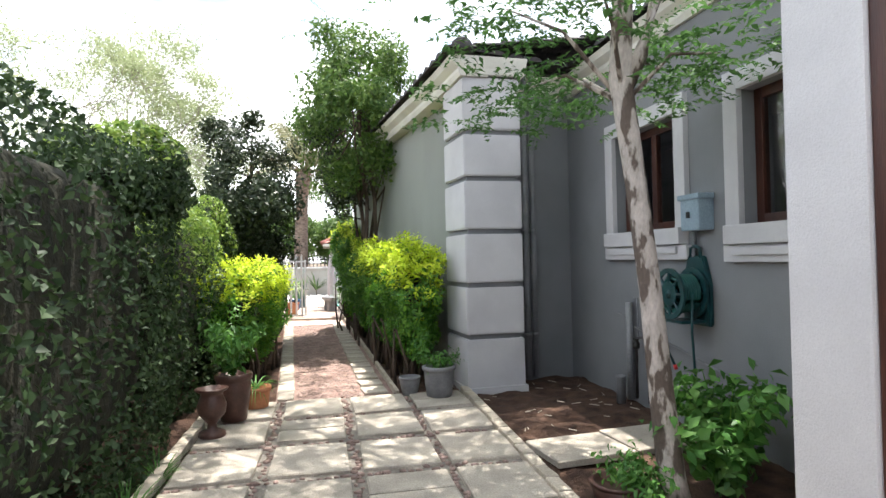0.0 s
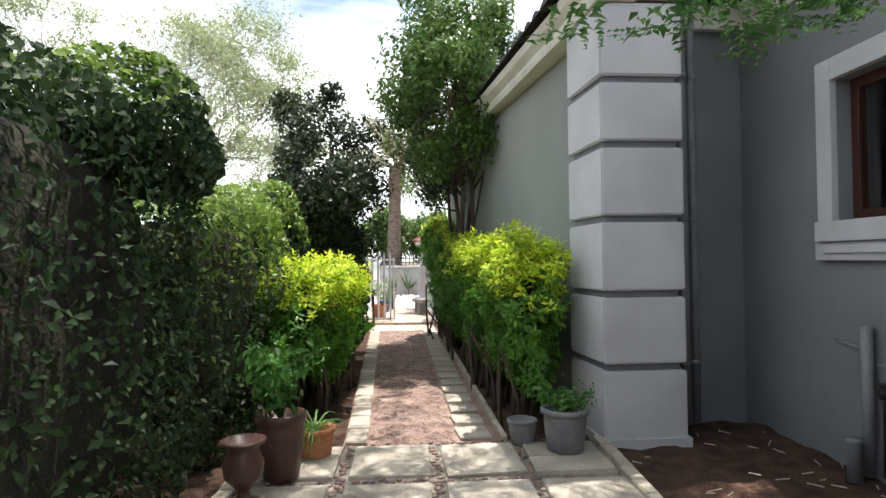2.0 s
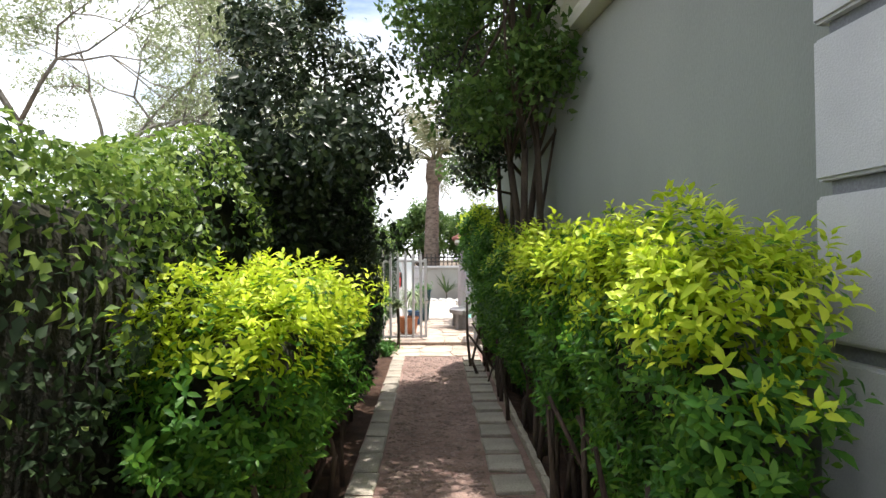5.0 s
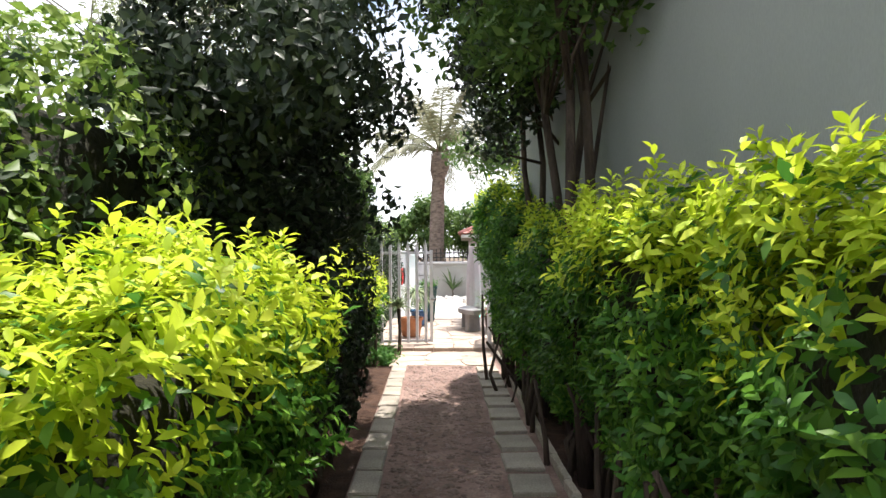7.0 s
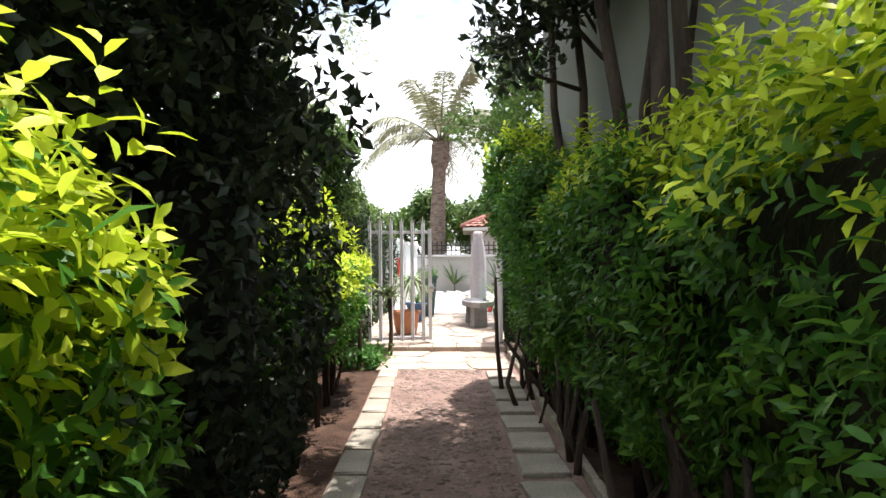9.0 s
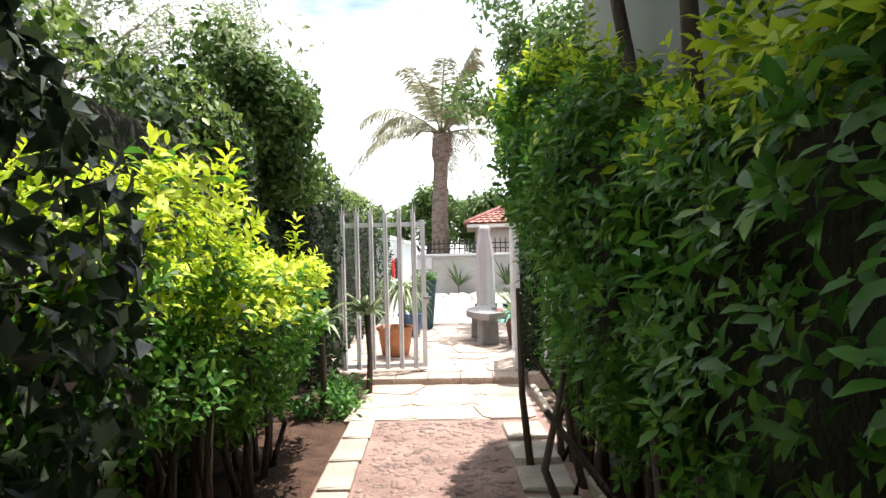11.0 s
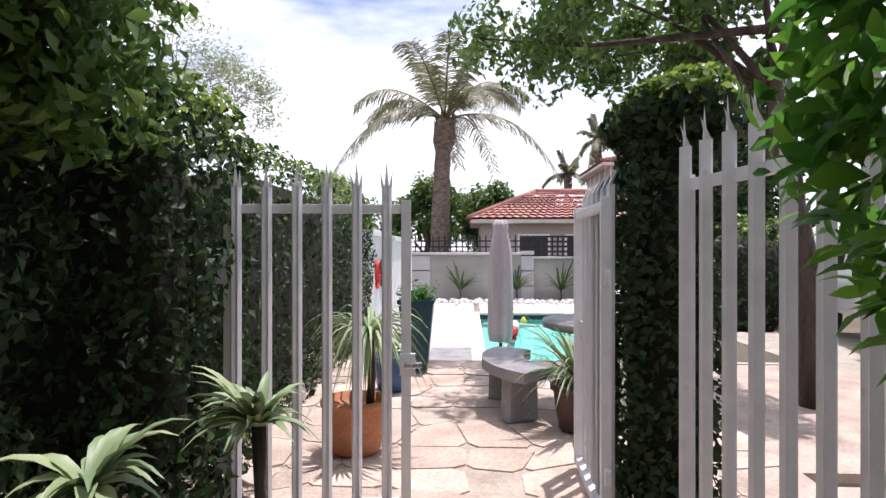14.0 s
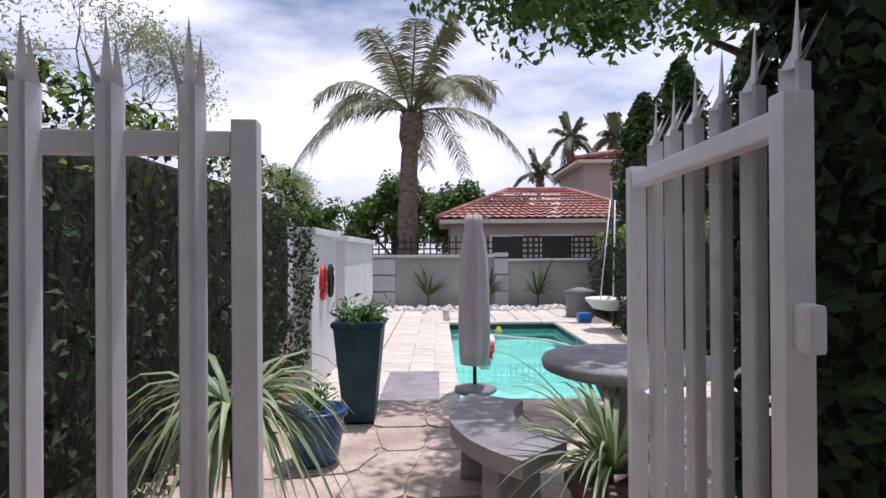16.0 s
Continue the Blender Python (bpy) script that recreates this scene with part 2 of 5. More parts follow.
def block_bm(bm, lo, hi, bevel=0.0, m=None):
    made = bmesh.ops.create_cube(bm, size=1)["verts"]
    c, d = [(a + b) / 2 for a, b in zip(lo, hi)], [b - a for a, b in zip(lo, hi)]
    for v in made:
        v.co = Vector((v.co.x * d[0] + c[0], v.co.y * d[1] + c[1], v.co.z * d[2] + c[2]))
    if bevel:
        edges = {e for v in made for e in v.link_edges}
        made = bmesh.ops.bevel(bm, geom=list(edges), offset=bevel, segments=2, affect="EDGES", profile=0.7)["verts"]
    if m is not None:
        bmesh.ops.transform(bm, matrix=m, verts=list({v for v in made}))
    return made


def block(name, lo, hi, mats, parent=None, bevel=0.006, m=None):
    bm = bmesh.new()
    block_bm(bm, lo, hi, bevel, m)
    return from_bm(name, bm, mats, parent)


def prism(name, poly, z0, z1, mats, parent=None, bevel=0.0):
    """An upright prism over a plan polygon."""
    bm = bmesh.new()
    f = bm.faces.new([bm.verts.new((x, y, z0)) for x, y in poly])
    up = bmesh.ops.extrude_face_region(bm, geom=[f])["geom"]
    for v in up:
        if isinstance(v, bmesh.types.BMVert):
            v.co.z = z1
    if bevel:
        bmesh.ops.bevel(bm, geom=[e for e in bm.edges if all(v.co.z == z1 for v in e.verts)], offset=bevel, segments=2, affect="EDGES")
    return from_bm(name, bm, mats, parent)


def lathe(name, profile, mats, parent=None, seg=28, at=(0, 0, 0), wobble=0.0):
    """A turned body from (radius, height) pairs."""
    bm = bmesh.new()
    rings = []
    for r, z in profile:
        rings.append([bm.verts.new((at[0] + r * math.cos(a) * (1 + wobble * math.sin(3 * a)), at[1] + r * math.sin(a), at[2] + z)) for a in [2 * math.pi * k / seg for k in range(seg)]])
    for a, b in zip(rings, rings[1:]):
        for k in range(seg):
            bm.faces.new((a[k], a[(k + 1) % seg], b[(k + 1) % seg], b[k]))
    bm.faces.new(rings[0][::-1]), bm.faces.new(rings[-1])
    return from_bm(name, bm, mats, parent, True)


def tube_bm(bm, pts, radii, seg=8):
    rings = []
    for i, p in enumerate(pts):
        p = Vector(p)
        d = (Vector(pts[min(i + 1, len(pts) - 1)]) - Vector(pts[max(i - 1, 0)])).normalized()
        a = d.orthogonal().normalized() if abs(d.z) > 0.95 else d.cross(Vector((0, 0, 1))).normalized()
        b = d.cross(a)
        r = radii[i] if isinstance(radii, (list, tuple)) else radii
        rings.append([bm.verts.new(p + r * (math.cos(t) * a + math.sin(t) * b)) for t in [2 * math.pi * k / seg for k in range(seg)]])
    for a, b in zip(rings, rings[1:]):
        for k in range(seg):
            bm.faces.new((a[k], a[(k + 1) % seg], b[(k + 1) % seg], b[k]))
    bm.faces.new(rings[0][::-1]), bm.faces.new(rings[-1])


def tube(name, pts, radii, mats, parent=None, seg=8):
    bm = bmesh.new()
    tube_bm(bm, pts, radii, seg)
    return from_bm(name, bm, mats, parent, True)


def quads(name, verts, faces, mats, parent=None, index=None):
    """A mesh from arrays: verts (n, 3), faces (m, 4)."""
    me = bpy.data.meshes.new(name)
    me.vertices.add(len(verts)), me.loops.add(faces.size), me.polygons.add(len(faces))
    me.vertices.foreach_set("co", verts.astype(np.float32).ravel())
    me.loops.foreach_set("vertex_index", faces.astype(np.int32).ravel())
    me.polygons.foreach_set("loop_start", np.arange(0, faces.size, 4, dtype=np.int32))
    ob = put(name, me, mats, parent)
    if index is not None:
        me.polygons.foreach_set("material_index", index.astype(np.int32))
    me.update(calc_edges=True)
    return ob


def unit(a):
    return a / np.maximum(np.linalg.norm(a, axis=1, keepdims=True), 1e-9)


def leaves(name, pts, nrm, size, mats, parent=None, index=None, wide=0.5, rng=None, droop=0.3, flat=0.55, fine=False, up=0.18):
    """A folded four-sided blade at each point, its face leaning to nrm; one object of many leaves."""
    rng = rng or np.random.default_rng(1)
    n = len(pts)
    f = unit(nrm * flat + rng.normal(0, 0.42, (n, 3)) + np.array((0, 0, up)))
    d = unit(np.cross(f, rng.normal(0, 1, (n, 3))) + np.array((0, 0, -droop)))
    d = unit(d - f * (d * f).sum(1, keepdims=True))
    s = np.cross(f, d)
    L = (size * rng.uniform(0.6, 1.35, n))[:, None]
    w = L * wide * 0.5
    base, tip = pts - d * L * 0.5, pts + d * L * 0.5 - f * L * 0.14
    mid = pts + f * L * 0.02 - d * L * 0.05
    if fine:
        r1, l1 = pts - d * L * 0.22 - s * w * 0.82 + f * L * 0.07, pts - d * L * 0.22 + s * w * 0.82 + f * L * 0.07
        r2, l2 = pts + d * L * 0.14 - s * w * 0.86 + f * L * 0.05, pts + d * L * 0.14 + s * w * 0.86 + f * L * 0.05
        m2 = pts + d * L * 0.12 - f * L * 0.02
        v = np.stack((base, r1, r2, tip, l2, l1, m2), 1).reshape(-1, 3)
        o = np.arange(n)[:, None] * 7
        fc = np.concatenate((o + np.array((0, 1, 2, 6)), o + np.array((6, 2, 3, 4)), o + np.array((0, 6, 4, 5))), 1).reshape(-1, 4)
        ob = quads(name, v, fc, mats, parent, None if index is None else np.repeat(index, 3))
        return tagged(ob, kind="stuff")
    left, right = mid + s * w + f * L * 0.10, mid - s * w + f * L * 0.10
    v = np.stack((base, right, tip, left, mid), 1).reshape(-1, 3)
    o = np.arange(n)[:, None] * 5
    fc = np.concatenate((o + np.array((0, 1, 2, 4)), o + np.array((0, 4, 2, 3))), 1).reshape(-1, 4)
    ob = quads(name, v, fc, mats, parent, None if index is None else np.repeat(index, 2))
    return tagged(ob, kind="stuff")


def whorls(name, pts, axes, size, mats, parent, index, rng, per=7, wide=0.4):
    """Shoot tips: rings of narrow pointed leaves round each axis, the youngest at the tip; one object of many leaves."""
    n = len(pts)
    ref = unit(np.cross(axes, rng.normal(0, 1, (n, 3))))
    oth = np.cross(axes, ref)
    V, I = [], []
    for k in range(per):
        a = 2.4 * k + rng.normal(0, 0.3, n)
        out = ref * np.cos(a)[:, None] + oth * np.sin(a)[:, None]
        open_ = 0.95 - 0.75 * k / per + rng.normal(0, 0.12, n)
        d = unit(out * np.cos(0.9 - open_)[:, None] + axes * np.sin(0.95 - open_ * 0.7)[:, None] + rng.normal(0, 0.1, (n, 3)))
        f = unit(axes - d * (axes * d).sum(1, keepdims=True))
        s = np.cross(d, f)
        L = (size * (1.1 - 0.45 * k / per) * rng.uniform(0.75, 1.25, n))[:, None]
        w = L * wide * 0.5
        base = pts + axes * (size * 0.22 * (k - per * 0.6)) + out * 0.004
        r1, l1 = base + d * L * 0.32 - s * w * 0.85 + f * L * 0.05, base + d * L * 0.32 + s * w * 0.85 + f * L * 0.05
        r2, l2 = base + d * L * 0.62 - s * w * 0.9 + f * L * 0.04, base + d * L * 0.62 + s * w * 0.9 + f * L * 0.04
        m2, tip = base + d * L * 0.6 - f * L * 0.02, base + d * L - f * L * 0.16
        V.append(np.stack((base, r1, r2, tip, l2, l1, m2), 1))
        I.append(np.where(k >= 2, index, index * (rng.uniform(0, 1, n) < 0.6)))
    v = np.stack(V, 1).reshape(-1, 3)
    idx = np.stack(I, 1).reshape(-1)
    o = np.arange(n * per)[:, None] * 7
    fc = np.concatenate((o + np.array((0, 1, 2, 6)), o + np.array((6, 2, 3, 4)), o + np.array((0, 6, 4, 5))), 1).reshape(-1, 4)
    return tagged(quads(name, v, fc, mats, parent, np.repeat(idx, 3)), kind="stuff")


def lump(p, k, seed=0.0):
    return np.array([noise.noise(Vector((x * k + seed, y * k, z * k))) for x, y, z in p])


def shell(n, c, r, power, rng, rough=0.12, k=2.2, depth=0.12, seed=0.0):
    """Points and outward normals on a lumpy superellipsoid."""
    d = unit(rng.normal(0, 1, (n, 3)))
    if power > 2:
        u = rng.uniform(-1, 1, (n, 3))
        ax, sg = rng.choice(3, n, p=np.array((r[1] * r[2], r[0] * r[2], r[0] * r[1])) / (r[1] * r[2] + r[0] * r[2] + r[0] * r[1])), rng.choice((-1, 1), n)
        u[np.arange(n), ax] = sg
        d = u
    t = 1 / (np.abs(d) ** power).sum(1) ** (1 / power)
    q = d * t[:, None]
    r = np.array(r)
    nr = unit(np.sign(q) * np.abs(q) ** (power - 1) / r)
    p = q * r + np.array(c)
    return p + nr * (lump(p, k, seed) * rough - rng.uniform(0, 1, n) ** 2 * depth)[:, None], nr


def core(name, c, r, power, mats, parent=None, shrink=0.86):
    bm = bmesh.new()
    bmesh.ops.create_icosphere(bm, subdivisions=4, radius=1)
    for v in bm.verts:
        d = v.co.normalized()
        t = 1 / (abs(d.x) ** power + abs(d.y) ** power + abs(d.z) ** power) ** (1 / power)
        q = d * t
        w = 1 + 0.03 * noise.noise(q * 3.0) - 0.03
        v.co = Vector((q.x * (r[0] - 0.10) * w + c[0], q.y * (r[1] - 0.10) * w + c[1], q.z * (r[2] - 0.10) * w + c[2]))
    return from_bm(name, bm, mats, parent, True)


# ---- ground ----
def ground_sheet():
    xs = [-400, -60, -12, -2.6, 0.35, 3.2, 8, 60, 400]
    ys = [-400, -60, -6, 18.32, 18.36, 19.2, 27.3, 31.4, 60, 700]
    bm = bmesh.new()
    def level(x, y):
        if y < 18.34:
            return -0.07
        if 0.3 < x < 3.3 and 18.35 < y < 27.4:
            return -2.1
        return -0.46
    g = [[bm.verts.new((x, y, level(x, y))) for x in xs] for y in ys]
    for j in range(len(ys) - 1):
        for i in range(len(xs) - 1):
            bm.faces.new((g[j][i], g[j][i + 1], g[j + 1][i + 1], g[j + 1][i]))
    return tagged(from_bm("ground", bm, GROUND), "bare brown earth ground around the garden", "ground", kind="structure")


ground_sheet()


# ---- house ----
def wall_openings(name, x, y0, y1, z0, z1, holes, thick, mats):
    """A wall along y at x, thickness towards +x, with window openings (y0, y1, z0, z1)."""
    bm = bmesh.new()
    ys = sorted({y0, y1, *[h[0] for h in holes], *[h[1] for h in holes]})
    for a, b in zip(ys, ys[1:]):
        cut = [h for h in holes if h[0] <= a and b <= h[1]]
        spans = [(z0, cut[0][2]), (cut[0][3], z1)] if cut else [(z0, z1)]
        for c, d in spans:
            block_bm(bm, (x, a, c), (x + thick, b, d))
    bmesh.ops.remove_doubles(bm, verts=bm.verts, dist=0.0005)
    return from_bm(name, bm, mats)


WINDOWS = [(3.98, 5.08, 1.64, 2.62), (2.05, 3.18, 1.62, 2.60)]
wn1 = tagged(wall_openings("wall_east", 3.38, 0.9, 6.3, -0.1, 3.35, WINDOWS, 0.25, PLASTER), "shaded grey plastered house wall with two windows", "wall", kind="structure")
tagged(prism("wall_recess", [(2.5, 6.12), (3.38, 6.3), (3.63, 6.3), (3.63, 6.5), (2.5, 6.5)], -0.1, 3.45, PLASTER), "grey plastered return wall behind the corner pillar", "wall", kind="structure")
# long wall down the path
LW = [(1.98, 6.2), (1.07, 12.45)]
tagged(prism("wall_long", [LW[0], LW[1], (1.40, 12.50), (2.35, 6.3)], -0.1, 3.35, GREEN_PLASTER), "long sage grey plastered house wall beside the path", "wall", kind="structure")
tagged(prism("wall_end", [(1.405, 12.22), (6.5, 12.6), (6.5, 12.9), (1.40, 12.5)], -0.1, 3.35, PLASTER), "grey plastered end wall of the house", "wall", kind="structure")
tagged(prism("wall_back", [(6.5, 1.0), (6.8, 1.0), (6.8, 12.9), (6.5, 12.9)], -0.1, 3.35, PLASTER), "plain plastered back wall", "wall", kind="structure")
tagged(block("house_floor", (3.63, 0.9, -0.05), (6.5, 12.4, 0.05), SLAB), "plain indoor floor", "floor", kind="structure")
tagged(block("wall_south", (2.6, 0.95, -0.1), (6.5, 1.16, 3.35), PLASTER), "plain plastered wall", "wall", kind="structure")
tagged(prism("ceiling_2", [(2.36, 6.5), (3.63, 6.5), (3.63, 12.3), (1.5, 12.2)], 3.30, 3.345, PLASTER), "plain ceiling over the wing", "ceiling", kind="structure")
tagged(block("ceiling", (3.64, 1.2, 3.30), (6.5, 12.2, 3.345), PLASTER), "plain ceiling over the house", "ceiling", kind="structure")


def pilaster():
    e = new("corner_pillar")
    tagged(e, "pale plastered corner pillar of six stacked blocks with grooves", "pillar", kind="structure")
    core_poly = [(1.905, 5.58), (2.47, 5.60), (2.47, 6.45), (1.84, 6.22)]
    # Core is coloured darker than the blocks and shows only in the grooves.
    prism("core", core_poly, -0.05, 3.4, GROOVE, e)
    z0s, z1s = [0.03, 0.60, 1.155, 1.73, 2.30, 2.80], [0.545, 1.10, 1.675, 2.245, 2.745, 3.36]
    for a, b in zip(z0s, z1s):
        bm = bmesh.new()
        poly = [(1.865, 5.53), (2.51, 5.555), (2.51, 6.45), (1.80, 6.26)]
        f = bm.faces.new([bm.verts.new((x, y, a)) for x, y in poly])
        for v in bmesh.ops.extrude_face_region(bm, geom=[f])["geom"]:
            if isinstance(v, bmesh.types.BMVert):
                v.co.z = b
        bmesh.ops.bevel(bm, geom=list(bm.edges), offset=0.012, segments=2, affect="EDGES")
        from_bm("block", bm, PALE_PLASTER, e)
    prism("base", [(1.84, 5.505), (2.53, 5.53), (2.53, 6.45), (1.80, 6.28)], -0.06, 0.04, PALE_PLASTER, e, 0.01)


pilaster()


def sweep(name, pts, section, mats, parent=None):
    """A moulding of one section (offset outwards, height) along a plan line; outwards is to the left of travel."""
    bm = bmesh.new()
    rows = []
    for i, p in enumerate(pts):
        a, b = Vector(pts[max(i - 1, 0)]), Vector(pts[min(i + 1, len(pts) - 1)])
        d = (b - a).normalized()
        nrm = Vector((-d.y, d.x, 0))
        rows.append([bm.verts.new(Vector(p) + nrm * o + Vector((0, 0, h))) for o, h in section])
    k = len(section)
    for r, s in zip(rows, rows[1:]):
        for i in range(k):
            bm.faces.new((r[i], r[(i + 1) % k], s[(i + 1) % k], s[i]))
    bm.faces.new(rows[0]), bm.faces.new(rows[-1][::-1])
    return from_bm(name, bm, mats, parent)


CORN = [(-0.05, 0), (0.03, 0), (0.05, 0.05), (0.05, 0.09), (0.12, 0.15), (0.14, 0.22), (-0.05, 0.22)]
tagged(sweep("trim_1", [(1.87, 5.49, 3.36), (1.80, 6.3, 3.36), (1.02, 12.5, 3.36)], [(o if o > 0 else -0.28, h) for o, h in CORN], CREAM), "cream eaves moulding of the long wall", "moulding", kind="structure")
CAP = [(-0.05, 0.02), (0.02, 0.02), (0.03, 0.08), (0.05, 0.13), (0.07, 0.2), (-0.05, 0.22)]
tagged(sweep("trim_2", [(3.4, 6.16, 3.36), (2.55, 6.1, 3.36), (2.54, 5.53, 3.36), (1.84, 5.505, 3.36)], CAP, CREAM), "cream moulding round the pillar head", "moulding", kind="structure")
tagged(sweep("trim_3", [(3.38, 0.9, 3.35), (3.38, 6.2, 3.35)], CORN, CREAM), "cream eaves moulding over the windows", "moulding", kind="structure")


def roof_slope(name, a, b, up, rows, label):
    """Rows of half-round dark tiles from eave line a-b, climbing by up."""
    bm = bmesh.new()
    a, b, up = Vector(a), Vector(b), Vector(up)
    n = max(3, int((b - a).length / 0.24))
    seg = 4
    for r in range(rows):
        base, top = r / rows, (r + 1.12) / rows
        for i in range(n):
            p0, p1 = a.lerp(b, i / n), a.lerp(b, (i + 1) / n)
            lo, hi = [], []
            for s in range(seg + 1):
                q = p0.lerp(p1, s / seg)
                h = 0.055 * math.sin(math.pi * s / seg)
                lo.append(bm.verts.new(q + up * base + Vector((0, 0, h + 0.03))))
                hi.append(bm.verts.new(q + up * top + Vector((0, 0, h))))
            for s in range(seg):
                bm.faces.new((lo[s], lo[s + 1], hi[s + 1], hi[s]))
            bm.faces.new(lo[::-1] + [bm.verts.new(lo[0].co - Vector((0, 0, 0.04))), bm.verts.new(lo[-1].co - Vector((0, 0, 0.04)))][:0] or lo[::-1])
    return tagged(from_bm(name, bm, DARK_TILE), label, "roof", kind="structure")


roof_slope("roof_1", (1.68, 5.35, 3.58), (0.88, 12.65, 3.58), (2.6, 0.3, 0.42), 8, "dark tiled roof slope over the long wall")
roof_slope("roof_2", (3.6, 5.95, 3.58), (1.68, 5.35, 3.58), (-0.1, 2.4, 0.22), 8, "dark tiled roof slope over the pillar")
roof_slope("roof_3", (3.2, 5.9, 3.57), (3.2, 0.6, 3.57), (3.0, 0, 0.4), 9, "dark tiled roof slope over the windows")
for px, py in ((1.86, 5.5),):
    tagged(lathe("ridge_cap", [(0.13, 0), (0.14, 0.03), (0.10, 0.12), (0.05, 0.16), (0.01, 0.17)], DARK_TILE, at=(px, py, 3.6)), "dark rounded roof cap tile on the corner", "roof tile", kind="structure")


def window(y0, y1, z0, z1, no):
    """Recessed casement with plaster surround, sill, wooden frame and pane."""
    e = new("window_%d" % no)
    tagged(e, "brown wooden window with a pale plaster surround", "window", kind="structure")
    x = 3.38
    w = 0.15
    for lo, hi in (((x - 0.05, y0 - w, z0 - 0.02), (x + 0.002, y0, z1 + w)), ((x - 0.05, y1, z0 - 0.02), (x + 0.002, y1 + w, z1 + w)), ((x - 0.05, y0, z1), (x + 0.002, y1, z1 + w))):
        block("surround", lo, hi, PALE_PLASTER, e, 0.008)
    block("sill", (x - 0.10, y0 - w + 0.03, z0 - 0.14), (x + 0.1, y1 + w - 0.03, z0), PALE_PLASTER, e, 0.012)
    block("sill_apron", (x - 0.06, y0 - w - 0.02, z0 - 0.27), (x + 0.001, y1 + w + 0.02, z0 - 0.143), PALE_PLASTER, e, 0.01)
    block("sill_band", (x - 0.085, y0 - w + 0.1, z0 - 0.22), (x - 0.061, y1 + w - 0.1, z0 - 0.16), PALE_PLASTER, e, 0.008)
    f = 0.075
    xa, xb = x + 0.10, x + 0.16
    for lo, hi in (((xa, y0, z0), (xb, y0 + f, z1)), ((xa, y1 - f, z0), (xb, y1, z1)), ((xa, y0 + f, z1 - f), (xb, y1 - f, z1)), ((xa, y0 + f, z0), (xb, y1 - f, z0 + f)),
                   ((xa + 0.004, (y0 + y1) / 2 - 0.04, z0 + f), (xb, (y0 + y1) / 2 + 0.04, z1 - f))):
        block("frame", lo, hi, WOOD, e, 0.006)
    g = block("pane", (x + 0.125, y0 + f, z0 + f), (x + 0.131, y1 - f, z1 - f), GLASS, e, 0)
    g.visible_shadow = False
    return e


for k, wdw in enumerate(WINDOWS):
    window(*wdw, k + 1)

tagged(block("entrance_pillar", (1.95, 0.86, -0.06), (2.30, 1.175, 4.2), PALE_PLASTER, None, 0.012), "smooth pale plastered entrance pillar", "pillar", kind="structure")


def door_post():
    e = tagged(new("door_1"), "red-brown wooden entrance door frame beside the pillar", "door", kind="structure")
    block("frame", (1.965, 0.70, 0.0), (2.30, 0.857, 4.0), WOOD, e, 0.008)
    block("leaf", (2.30, 0.72, 0.02), (2.6, 0.80, 2.5), WOOD, e, 0.004)
    for z in (0.3, 1.0, 1.7):
        block("panel", (2.33, 0.705, z), (2.57, 0.722, z + 0.55), WOOD, e, 0.008)


door_post()


# Unseen deck, added so no daylight enters the rooms from above.
tagged(prism("roof_flat", [(3.7, 1.0), (6.9, 0.9), (6.9, 13.0), (1.6, 12.6), (2.4, 6.6), (3.7, 6.4)], 3.36, 3.44, DARK_TILE), "dark flat roof deck added over the house, out of view", "roof", kind="structure")


# ---- fittings on the house wall ----
def downpipe(x, y, r):
    e = tagged(new("downpipe"), "grey painted round downpipe beside the pillar", "pipe")
    tube("pipe", [(x, y, 0.02), (x, y, 1.6), (x, y, 3.35), (x - 0.02, y - 0.08, 3.52), (x - 0.02, y - 0.14, 3.6), (x - 0.02, y - 0.14, 3.7)], r, PIPE, e, 12)
    for z in (0.5, 1.7, 2.9):
        tube("bracket", [(x, y, z), (x, y, z + 0.04)], r * 1.25, PIPE, e, 12)
    return e


downpipe(2.69, 5.97, 0.038)
downpipe(2.80, 6.02, 0.032)


def meter_box():
    e = tagged(new("meter_box"), "blue-grey plastic meter box on the house wall", "meter box")
    block("body", (3.24, 3.52, 1.60), (3.378, 3.76, 1.87), METER, e, 0.015)
    block("lid", (3.225, 3.50, 1.845), (3.37, 3.78, 1.89), METER, e, 0.012)
    block("latch", (3.222, 3.63, 1.70), (3.242, 3.66, 1.75), BLACK, e, 0.003)
    tube("conduit", [(3.35, 3.74, 1.60), (3.35, 3.75, 1.4), (3.35, 3.83, 1.2)], 0.018, PIPE, e)


meter_box()


def ring_plate(bm, x, y, z, r0, r1, th, seg=32):
    """An upright flat ring in the y-z plane."""
    rows = [[bm.verts.new((x + dx, y + r * math.cos(a), z + r * math.sin(a))) for a in [2 * math.pi * k / seg for k in range(seg)]] for r, dx in ((r0, 0), (r1, 0), (r1, th), (r0, th))]
    for i in range(4):
        p, q = rows[i], rows[(i + 1) % 4]
        for k in range(seg):
            bm.faces.new((p[k], p[(k + 1) % seg], q[(k + 1) % seg], q[k]))


